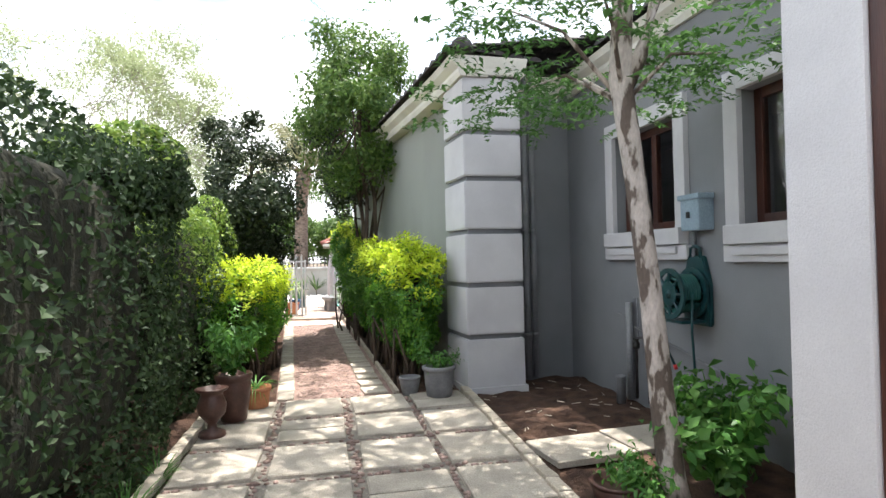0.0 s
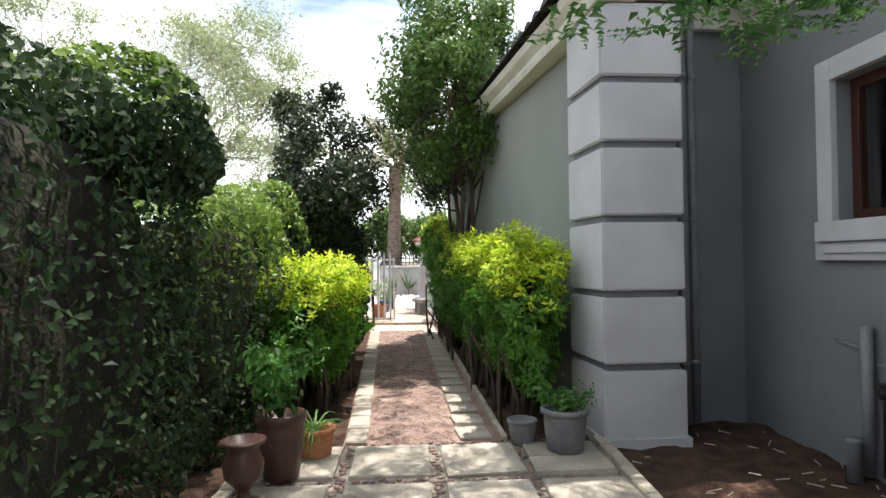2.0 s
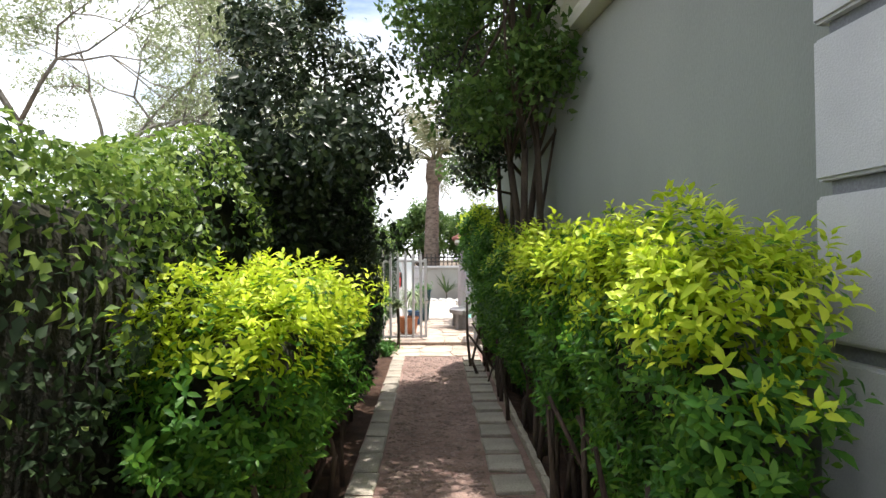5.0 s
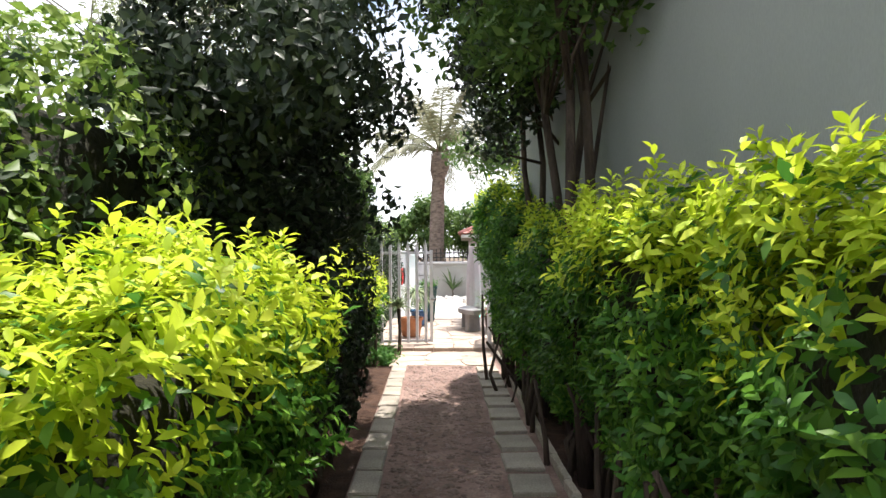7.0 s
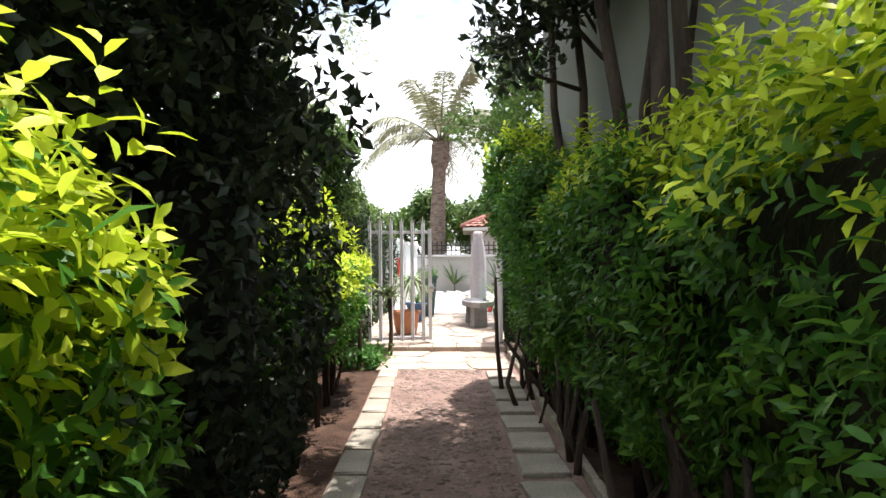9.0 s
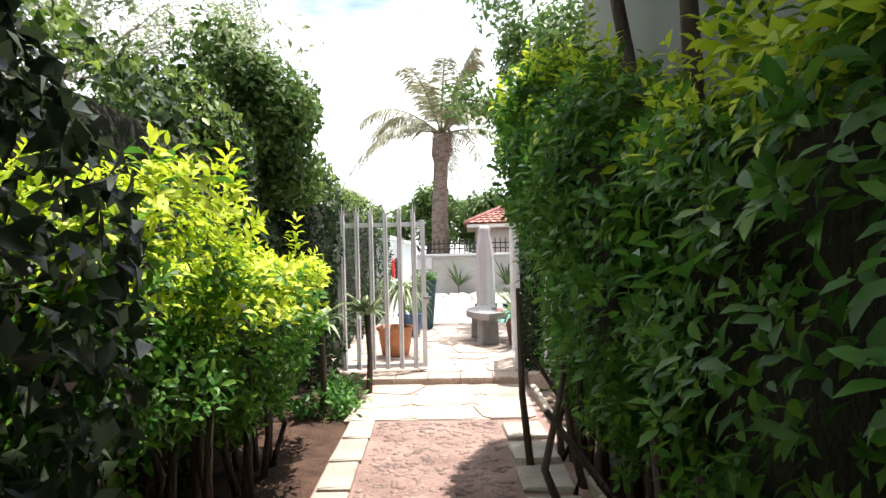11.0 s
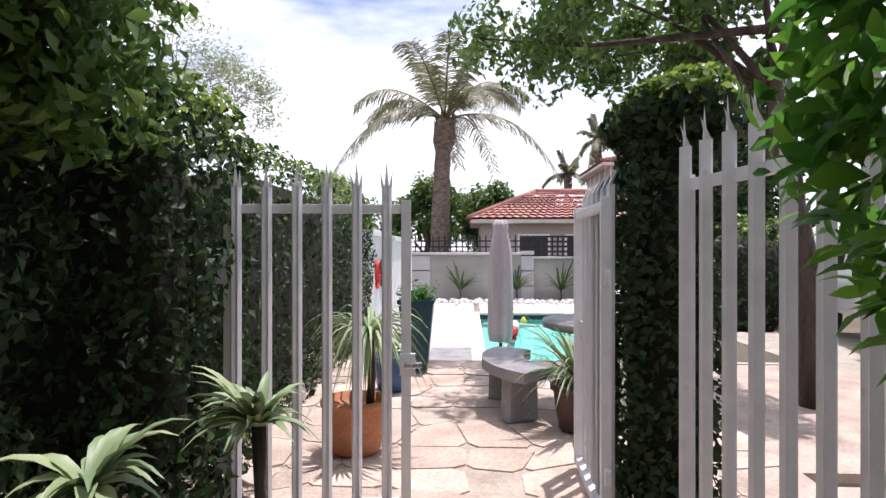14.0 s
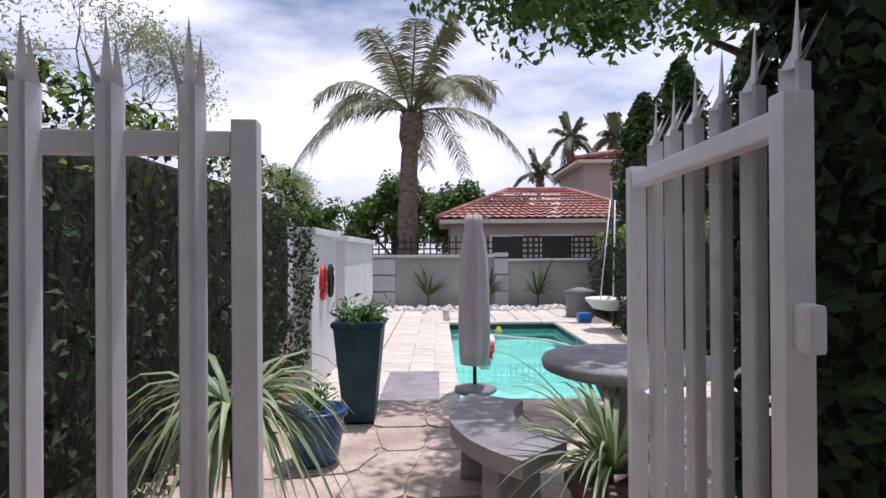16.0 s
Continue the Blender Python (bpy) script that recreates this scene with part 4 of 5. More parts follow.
round_pot("pot", (2.05, 2.62, -0.05), 0.16, 0.16, BROWN_POT, "low brown bowl pot in the soil bed", 1.1)
# low plants at the hedge feet
plant("grass_tuft", (-0.72, 3.7, -0.05), 70, 0.26, 0.010, FERN, "tuft of soft grass at the hedge foot", 48, 0.8, 0.5)
plant("grass_tuft", (-0.74, 3.1, -0.05), 70, 0.28, 0.010, FERN, "tuft of soft grass at the hedge foot", 49, 0.8, 0.5)
plant("grass_tuft", (-0.78, 2.5, -0.05), 70, 0.28, 0.010, FERN, "tuft of soft grass at the hedge foot", 50, 0.8, 0.5)
for k, (x, y) in enumerate(((-0.66, 13.55), (-0.74, 13.85), (-0.9, 13.3), (-0.62, 13.25))):
    bushy("ground_cover", (x, y, -0.06), 0.22, 0.17, 260, 0.06, FERN, "grey-green ground cover plant beside the path", 51 + k, 0.4)
plant("aloe", (-0.78, 13.38, 0.62), 26, 0.27, 0.05, ALOE, "pale green spiky aloe on a bare stem beside the path", 55, 0.75, 0.6, stem=0.69)
plant("aloe", (-0.51, 13.86, 0.64), 44, 0.26, 0.042, ALOE, "pale green aloe with arching fleshy leaves", 56, 0.75, 0.55, stem=0.71)


# ---- gate and fence ----
def pale_bm(bm, a, b, z0, z1, w=0.046):
    """A folded steel pale with a three-pointed, splayed top, facing along a to b."""
    d = (Vector(b) - Vector(a)).normalized()
    nrm = Vector((d.y, -d.x, 0))
    p = Vector(a)
    prof = [(-w / 2, -0.012), (-w * 0.28, 0.012), (0, 0.004), (w * 0.28, 0.012), (w / 2, -0.012)]
    zs = [z0, z1 - 0.12]
    rows = [[bm.verts.new(p + d * s + nrm * o + Vector((0, 0, z))) for s, o in prof] for z in zs]
    back = [[bm.verts.new(p + d * s + nrm * (o - 0.006) + Vector((0, 0, z))) for s, o in prof] for z in zs]
    for r in (rows, back):
        for i in range(4):
            bm.faces.new((r[0][i], r[0][i + 1], r[1][i + 1], r[1][i]))
    for e in (0, 4):
        bm.faces.new((rows[0][e], back[0][e], back[1][e], rows[1][e]))
    for i, (tip_s, tip_o, h) in enumerate(((-w * 0.62, 0.03, 0.075), (0, 0.0, 0.12), (w * 0.62, 0.03, 0.075))):
        lo, hi = (0, 1.3) if i == 0 else ((1.0, 3.0) if i == 1 else (2.7, 4))
        s0, s1 = -w / 2 + w * lo / 4, -w / 2 + w * hi / 4
        for q in (0.0, -0.006):
            a0 = bm.verts.new(p + d * s0 + nrm * (q + (0.0 if i else -0.01)) + Vector((0, 0, z1 - 0.125)))
            a1 = bm.verts.new(p + d * s1 + nrm * (q + (0.0 if i < 2 else -0.01)) + Vector((0, 0, z1 - 0.125)))
            t = bm.verts.new(p + d * tip_s + nrm * tip_o + Vector((0, 0, z1 - 0.12 + h)))
            bm.faces.new((a0, a1, t))


def palisade(name, a, b, count, z0, zrail, ztop, label, category, latch=None, posts=(True, True), sway=0.0):
    """A palisade leaf or panel: square frame, rails and pointed pales."""
    e = tagged(new(name), label, category)
    A, B = Vector((*a, 0)), Vector((*b, 0))
    L = (B - A).length
    ang = math.degrees(math.atan2(B.y - A.y, B.x - A.x))
    m = pose(A.x, A.y, 0, 0, 0, ang)
    t = 0.022
    for on, s in zip(posts, (0, L)):
        if on:
            block("post", (s - t, -t, z0), (s + t, t, zrail + 0.02), GATE_PAINT, e, 0.004, m)
    for z in (zrail - 0.02, z0 + 0.02):
        block("rail", (t + 0.001, -0.018, z - 0.02), (L - t - 0.001, 0.018, z + 0.02), GATE_PAINT, e, 0.004, m)
    for k in range(count):
        s = L * (k + 0.25 + 0.5 * (not posts[0])) / (count - 0.1)
        q = A.lerp(B, s / L)
        nrm = Vector(((B - A).normalized().y, -(B - A).normalized().x, 0)) * 0.03
        bm = bmesh.new()
        pale_bm(bm, q + nrm, q + nrm + (B - A), z0 - 0.01, ztop)
        from_bm("pale", bm, GATE_PAINT, e)
    if category == "gate":
        for z in (0.3, 1.12):
            block("hinge", (-0.065, -0.013, z - 0.035), (-0.0225, 0.013, z + 0.035), GATE_PAINT, e, 0.01, m)
    if latch:
        z, s = latch
        block("latch_plate", (s, -0.03, z - 0.05), (s + 0.07, -0.006, z + 0.05), GATE_PAINT, e, 0.004, m)
        block("latch_bolt", (s + 0.02, -0.05, z - 0.012), (s + 0.10, -0.026, z + 0.012), CHROME, e, 0.004, m)
    return e


palisade("gate_leaf", (-0.87, 14.50), (-0.085, 14.57), 6, 0.07, 1.442, 1.635, "white steel palisade gate leaf, closed", "gate", (0.72, 0.76))
palisade("gate_leaf", (0.772, 14.40), (0.80, 15.17), 6, 0.07, 1.442, 1.635, "white steel palisade gate leaf, swung open", "gate", (0.80, 0.70))
palisade("fence_panel", (1.02, 14.16), (1.22, 12.62), 11, 0.12, 1.50, 1.74, "white steel palisade fence panel beside the path", "fence")

# ---- terrace furniture ----
def arc_bench(c, r0, r1, a0, a1, z, label):
    e = tagged(new("bench"), label, "bench")
    n = 14
    outer = [(c[0] + r1 * math.cos(radians(a0 + (a1 - a0) * k / n)), c[1] + r1 * math.sin(radians(a0 + (a1 - a0) * k / n))) for k in range(n + 1)]
    inner = [(c[0] + r0 * math.cos(radians(a0 + (a1 - a0) * k / n)), c[1] + r0 * math.sin(radians(a0 + (a1 - a0) * k / n))) for k in range(n + 1)]
    prism("seat", outer + inner[::-1], z - 0.075, z, CONCRETE, e, 0.02)
    for f in (0.2, 0.8):
        a = radians(a0 + (a1 - a0) * f)
        bm = bmesh.new()
        block_bm(bm, (r0 + 0.03, -0.06, 0.04), (r1 - 0.03, 0.06, z - 0.076), 0.02)
        for v in bm.verts:
            u = (v.co.z - 0.04) / (z - 0.1)
            k = 1 - 0.35 * math.sin(math.pi * min(max(u, 0), 1))
            v.co.x = (r0 + r1) / 2 + (v.co.x - (r0 + r1) / 2) * k
        bmesh.ops.transform(bm, matrix=pose(c[0], c[1], 0, 0, 0, math.degrees(a)), verts=bm.verts)
        from_bm("leg", bm, CONCRETE, e, False)
    return e


TABLE = (1.18, 16.45)
arc_bench(TABLE, 0.56, 0.88, 148, 226, 0.42, "curved grey concrete bench on the terrace")
tb = tagged(new("table"), "round grey concrete garden table", "table")
lathe("top", [(0.36, 0), (0.41, 0.02), (0.42, 0.05), (0.41, 0.075), (0.01, 0.08)], CONCRETE, tb, 40, (*TABLE, 0.63))
lathe("pedestal", [(0.2, 0), (0.19, 0.06), (0.11, 0.2), (0.10, 0.4), (0.18, 0.57), (0.2, 0.59)], CONCRETE, tb, 24, (*TABLE, 0.04))

round_pot("pot", (-0.47, 15.38, 0.05), 0.195, 0.31, TERRACOTTA, "terracotta pot with a rim behind the gate", 1.0, 0.75)
plant("aloe", (-0.39, 15.38, 0.72), 130, 0.42, 0.026, ALOE, "tall pale aloe in the terracotta pot", 61, 0.68, 0.95, stem=0.46)
round_pot("pot", (-0.45, 16.9, 0.05), 0.17, 0.30, BLUE_POT, "blue glazed pot on the terrace", 1.0, 0.72)
bushy("potted_herb", (-0.45, 16.9, 0.33), 0.15, 0.14, 160, 0.04, FERN, "low green plant in the blue pot", 62)


def tall_planter(at):
    e = tagged(new("planter"), "tall tapered teal square planter on the terrace", "planter")
    bm = bmesh.new()
    prof = [(0.105, 0), (0.165, 0.66), (0.18, 0.66), (0.18, 0.70), (0.15, 0.70), (0.15, 0.62)]
    rings = [[bm.verts.new((at[0] + sx * r, at[1] + sy * r, at[2] + z)) for sx, sy in ((-1, -1), (1, -1), (1, 1), (-1, 1))] for r, z in prof]
    for a, b in zip(rings, rings[1:]):
        for k in range(4):
            bm.faces.new((a[k], a[(k + 1) % 4], b[(k + 1) % 4], b[k]))
    bm.faces.new(rings[0][::-1]), bm.faces.new(rings[-1])
    bmesh.ops.bevel(bm, geom=list(bm.edges), offset=0.006, segments=2, affect="EDGES")
    from_bm("body", bm, TEAL_POT, e)
    return e


tall_planter((-0.31, 17.75, 0.05))
bushy("potted_flower", (-0.31, 17.75, 0.66), 0.2, 0.2, 320, 0.06, FERN, "leafy green plant filling the teal planter", 63)
round_pot("pot", (0.93, 15.85, 0.05), 0.18, 0.30, BROWN_POT, "dark brown pot beside the open gate leaf", 1.0)
plant("aloe", (0.93, 15.85, 0.36), 90, 0.52, 0.026, [ALOE], "green spiky plant in the pot by the gate", 64, 0.85, 0.6)

# ---- pool garden ----
def umbrella(at):
    e = tagged(new("umbrella"), "closed pale canvas garden umbrella on a stand", "umbrella")
    bm = bmesh.new()
    seg, rows = 40, []
    for r, z in ((0.03, 2.03), (0.08, 2.03), (0.115, 1.96), (0.10, 1.87), (0.125, 1.78), (0.15, 1.6), (0.165, 1.2), (0.17, 0.8), (0.165, 0.45), (0.15, 0.33)):
        fold = 0.10 * min(1, (2.05 - z))
        rows.append([bm.verts.new((at[0] + r * (1 + fold * math.sin(8 * a + 3 * z)) * math.cos(a + z * 0.3), at[1] + r * (1 + fold * math.sin(8 * a + 3 * z)) * math.sin(a + z * 0.3), at[2] + z + 0.015 * math.sin(8 * a))) for a in [2 * math.pi * k / seg for k in range(seg)]])
    for a, b in zip(rows, rows[1:]):
        for k in range(seg):
            bm.faces.new((a[k], a[(k + 1) % seg], b[(k + 1) % seg], b[k]))
    bm.faces.new(rows[0]), bm.faces.new(rows[-1])
    from_bm("canopy", bm, FABRIC, e, True)
    tube("pole", [(at[0], at[1], at[2] + 0.05), (at[0], at[1], at[2] + 0.5)], 0.022, BLACK, e, 12)
    tube("strap", [(at[0] + 0.08, at[1] - 0.02, at[2] + 1.98), (at[0] + 0.15, at[1] - 0.06, at[2] + 2.0), (at[0] + 0.2, at[1] - 0.07, at[2] + 1.93)], 0.008, FABRIC, e, 6)
    lathe("stand", [(0.24, 0), (0.26, 0.02), (0.24, 0.06), (0.1, 0.08), (0.04, 0.09)], CONCRETE, e, 7, at)
    return e


umbrella((0.66, 20.35, -0.39))


def pool():
    e = tagged(new("pool"), "small rectangular swimming pool with turquoise water", "pool", kind="structure")
    x0, x1, y0, y1, zb, zt = 0.46, 2.85, 19.3, 26.9, -1.75, -0.42
    bm = bmesh.new()
    for lo, hi in (((x0 - 0.1, y0 - 0.1, zb - 0.1), (x1 + 0.1, y1 + 0.1, zb)), ((x0 - 0.1, y0 - 0.1, zb), (x0, y1 + 0.1, zt - 0.16)), ((x1, y0 - 0.1, zb), (x1 + 0.1, y1 + 0.1, zt - 0.16)), ((x0, y0 - 0.1, zb), (x1, y0, zt - 0.16)), ((x0, y1, zb), (x1, y1 + 0.1, zt - 0.16))):
        block_bm(bm, lo, hi)
    from_bm("shell", bm, POOL_SHELL, e)
    bm = bmesh.new()
    for lo, hi in (((x0 - 0.1, y0 - 0.1, zt - 0.159), (x0, y1 + 0.1, zt)), ((x1, y0 - 0.1, zt - 0.159), (x1 + 0.1, y1 + 0.1, zt)), ((x0, y0 - 0.1, zt - 0.159), (x1, y0, zt)), ((x0, y1, zt - 0.159), (x1, y1 + 0.1, zt))):
        block_bm(bm, lo, hi)
    from_bm("waterline_tile", bm, POOL_TILE, e)
    bm = bmesh.new()
    f = bm.faces.new([bm.verts.new(v) for v in ((x0, y0, -0.53), (x1, y0, -0.53), (x1, y1, -0.53), (x0, y1, -0.53))])
    w = from_bm("water", bm, WATER, e)
    w.visible_shadow = False
    tube("cleaner_hose", [(x0 + 0.1, 25.8, -0.51), (0.9, 26.3, -0.51), (1.6, 25.6, -0.51), (2.4, 25.0, -0.51), (2.7, 24.2, -0.51)], 0.018, WHITE, e, 6)


pool()


def pool_ring(at):
    e = tagged(new("swim_ring"), "red and white inflatable pool ring floating upright", "pool toy")
    for k in range(8):
        a0, a1 = k * math.pi / 4, (k + 1) * math.pi / 4
        tube("segment", [(at[0] + 0.06 * math.sin(a), at[1] + 0.24 * math.cos(a), at[2] + 0.24 * math.sin(a) + 0.2) for a in [a0 + (a1 - a0) * j / 5 for j in range(6)]], 0.07, RED if k % 2 else WHITE, e, 10)


pool_ring((0.98, 22.6, -0.55))
fl = lathe("chlorine_float", [(0.03, 0), (0.08, 0.03), (0.085, 0.07), (0.05, 0.11), (0.04, 0.15), (0.01, 0.16)], YELLOW, None, 20)
fl.location = (1.55, 26.4, -0.57)
tagged(fl, "small yellow chlorine float on the pool water", "pool float")

tagged(block("step_1", (-0.36, 18.4, -0.46), (0.25, 20.9, -0.25), CONCRETE, None, 0.02), "grey stone step from terrace to pool deck", "step", kind="structure")
tagged(block("wall_terrace", (-2.4, 18.26, -0.5), (3.94, 18.36, 0.03), KERB, None, 0.012), "low retaining wall at the terrace edge", "retaining wall", kind="structure")


def garden_wall():
    y = 31.0
    e = tagged(new("wall_north"), "grey plastered boundary wall with pale copings", "wall", kind="structure")
    block("wall", (-6, y, -0.5), (9, y + 0.2, 0.92), RENDER_WALL, e, 0.01)
    for x0, x1, zt in ((-1.72, -1.02, 1.04), (1.9, 2.3, 1.12)):
        for k in range(3):
            block("pier_block", (x0, y - 0.10, -0.42 + 0.49 * k), (x1, y - 0.001, 0.035 + 0.49 * k), PALE_PLASTER, e, 0.015)
    block("coping", (-6, y - 0.14, 1.045), (1.9, y + 0.3, 1.13), PALE_PLASTER, e, 0.02)
    block("upper_wall", (-6, y + 0.002, 0.921), (1.9, y + 0.2, 1.044), RENDER_WALL, e, 0.003)
    block("coping_low", (2.3, y - 0.12, 0.925), (9, y + 0.3, 1.0), PALE_PLASTER, e, 0.02)
    block("coping_pier", (1.901, y - 0.16, 1.06), (2.299, y + 0.3, 1.18), PALE_PLASTER, e, 0.02)


garden_wall()


def trellis(x0, x1, z0, z1, y, step, bar, label):
    e = tagged(new("trellis"), label, "trellis")
    bm = bmesh.new()
    n = int((x1 - x0) / step)
    for k in range(n + 1):
        x = x0 + (x1 - x0) * k / n
        block_bm(bm, (x - bar, y - 0.012, z0), (x + bar, y + 0.0, z1))
    tagged(from_bm("upright", bm, BLACK, e), kind="stuff")
    bm = bmesh.new()
    k = z0
    while k <= z1:
        block_bm(bm, (x0, y + 0.001, k - bar), (x1, y + 0.013, k + bar))
        k += step
    tagged(from_bm("slat", bm, BLACK, e), kind="stuff")
    return e


trellis(2.4, 4.95, 1.0, 1.66, 31.1, 0.16, 0.032, "dark brown lattice trellis on the boundary wall")
trellis(-1.7, 2.3, 1.12, 1.68, 31.1, 0.19, 0.022, "dark openwork fence on the boundary wall")


def side_wall(x, y0, y1, zt):
    e = tagged(new("wall_side"), "white plastered garden wall with a coping", "wall", kind="structure")
    block("wall", (x - 0.22, y0, -0.5), (x, y1, zt - 0.09), WHITE, e, 0.01)
    block("coping", (x - 0.27, y0 - 0.05, zt - 0.089), (x + 0.06, y1 + 0.05, zt), WHITE, e, 0.015)
    return e


side_wall(-1.22, 20.4, 22.0, 1.52)
side_wall(-1.18, 22.6, 26.4, 1.48)
for yy, mat in ((21.0, RED), (21.5, RUBBER)):
    e = tagged(new("wall_ornament"), "small round coloured ornament hung on the white wall", "ornament")
    tube("ring", [(-1.2, yy + 0.13 * math.cos(a), 0.85 + 0.2 * math.sin(a)) for a in [2 * math.pi * k / 18 for k in range(19)]], 0.03, mat, e, 8)
    tube("bar", [(-1.2, yy, 0.66), (-1.2, yy, 1.04)], 0.018, WOOD, e, 6)
for k, (x, s) in enumerate(((-0.05, 0.62), (1.72, 0.55), (3.1, 0.55))):
    plant("agave", (x, 30.55, -0.05), 22, 0.85 * s / 0.6, 0.07, CYPRESS, "spiky dark agave against the boundary wall", 70 + k, 0.95, 0.35, stem=0.42)


def stones():
    rng = np.random.default_rng(80)
    bm = bmesh.new()
    for k in range(230):
        s = rng.uniform(0.05, 0.12)
        m = pose(rng.uniform(-1.4, 3.8), 30.1 + rng.normal(0, 0.25), -0.42 + s * 0.4, *rng.uniform(0, 180, 3)) @ Matrix.Diagonal((s, s * rng.uniform(0.6, 1), s * 0.7, 1))
        bmesh.ops.create_icosphere(bm, subdivisions=1, radius=1, matrix=m)
    return tagged(from_bm("white_stones", bm, WHITE_STONE), "bed of loose white stones along the wall", "stones", kind="stuff")


stones()
hb = tagged(new("hanging_chair"), "hanging garden chair with a white striped cushion", "chair")
tube("rope", [(3.95, 26.2, 2.3), (3.55, 25.6, 0.2)], 0.015, WHITE, hb, 6)
tube("second_rope", [(4.05, 26.2, 2.3), (3.85, 25.7, 0.25)], 0.015, WHITE, hb, 6)
lathe("seat", [(0.1, 0), (0.35, 0.05), (0.48, 0.2), (0.5, 0.26), (0.42, 0.22), (0.01, 0.1)], WHITE, hb, 20, (3.75, 25.6, 0.0))
tube("stand_leg", [(4.0, 26.2, -0.45), (4.0, 26.2, 2.32)], 0.03, BLACK, hb, 8)
bin_ = lathe("water_tank", [(0.3, 0), (0.34, 0.05), (0.33, 0.6), (0.37, 0.63), (0.38, 0.68), (0.1, 0.76)], GREY_POT, None, 24)
bin_.location = (3.75, 28.2, -0.45)
tagged(bin_, "grey-green round bin with a lid by the pool", "bin")
tagged(block("bucket", (3.45, 27.0, -0.4), (3.75, 27.3, -0.2), BLUE, None, 0.04), "blue plastic bucket beside the pool", "bucket")


# ---- beyond the garden ----
def far_house(x0, x1, y0, y1, zg, ze, zr, label, windows, over=0.45, dark=False):
    """A plastered house with a hipped clay-tile roof of ribbed rows."""
    e = tagged(new("house"), label, "house")
    block("wall", (x0, y0, zg), (x1, y1, ze), FAR_WALL, e, 0.02)
    for wx, wz, ww, wh in windows:
        block("window_frame", (wx - 0.08, y0 - 0.05, wz - 0.08), (wx + ww + 0.08, y0 - 0.002, wz + wh + 0.08), WHITE, e, 0.01)
        block("window_pane", (wx, y0 - 0.07, wz), (wx + ww, y0 - 0.051, wz + wh), BLACK, e, 0.004)
    block("fascia", (x0 - over, y0 - over, ze - 0.02), (x1 + over, y1 + over, ze + 0.14), CREAM, e, 0.02)
    a, b, c, d = x0 - over - 0.08, x1 + over + 0.08, y0 - over - 0.08, y1 + over + 0.08
    run = (d - c) / 2
    bm = bmesh.new()
    z0 = ze + 0.15
    def ribs(p0, p1, q0, q1, rows, cols):
        """Corrugated slope between eave p0-p1 and ridge q0-q1."""
        for r in range(rows):
            prev = None
            for k in range(cols * 3 + 1):
                u = k / (cols * 3)
                h = 0.05 * (1 if k % 3 == 1 else (0.75 if k % 3 == 2 else 0))
                lo = Vector(p0).lerp(Vector(p1), u).lerp(Vector(q0).lerp(Vector(q1), u), r / rows) + Vector((0, 0, h + 0.06))
                hi = Vector(p0).lerp(Vector(p1), u).lerp(Vector(q0).lerp(Vector(q1), u), (r + 1) / rows) + Vector((0, 0, h))
                cur = (bm.verts.new(lo), bm.verts.new(hi))
                if prev:
                    bm.faces.new((prev[0], cur[0], cur[1], prev[1]))
                prev = cur
    half = min(run, (b - a) / 2 - 0.05)
    r0, r1, ym = (a + half, (c + d) / 2, zr), (b - half, (c + d) / 2, zr), (c + d) / 2
    ribs((a, c, z0), (b, c, z0), r0, r1, 11, 26)
    ribs((b, d, z0), (a, d, z0), r1, r0, 8, 16)
    ribs((a, d, z0), (a, c, z0), r0, r0, 9, 16)
    ribs((b, c, z0), (b, d, z0), r1, r1, 9, 16)
    tagged(from_bm("roof", bm, ROOF_TILE, e), "terracotta ribbed tile roof")
    bm = bmesh.new()
    for p, q in (((a, c, z0), r0), ((b, c, z0), r1), (r0, r1)):
        tube_bm(bm, [tuple(Vector(p) + Vector((0, 0, 0.06))), tuple(Vector(q) + Vector((0, 0, 0.06)))], 0.11, 8)
    from_bm("ridge", bm, ROOF_TILE, e, True)
    return e


far_house(0.75, 8.6, 37.3, 42.5, -0.5, 2.35, 3.9, "low beige house with a terracotta tiled hip roof", [(2.4, 0.9, 1.2, 0.9), (4.4, 0.9, 1.2, 0.9)])
far_house(7.6, 16.0, 43.2, 49.0, -0.5, 5.6, 6.7, "two-storey beige house with a tiled roof", [(9.0, 3.4, 1.1, 1.2), (11.4, 3.4, 1.1, 1.2)])


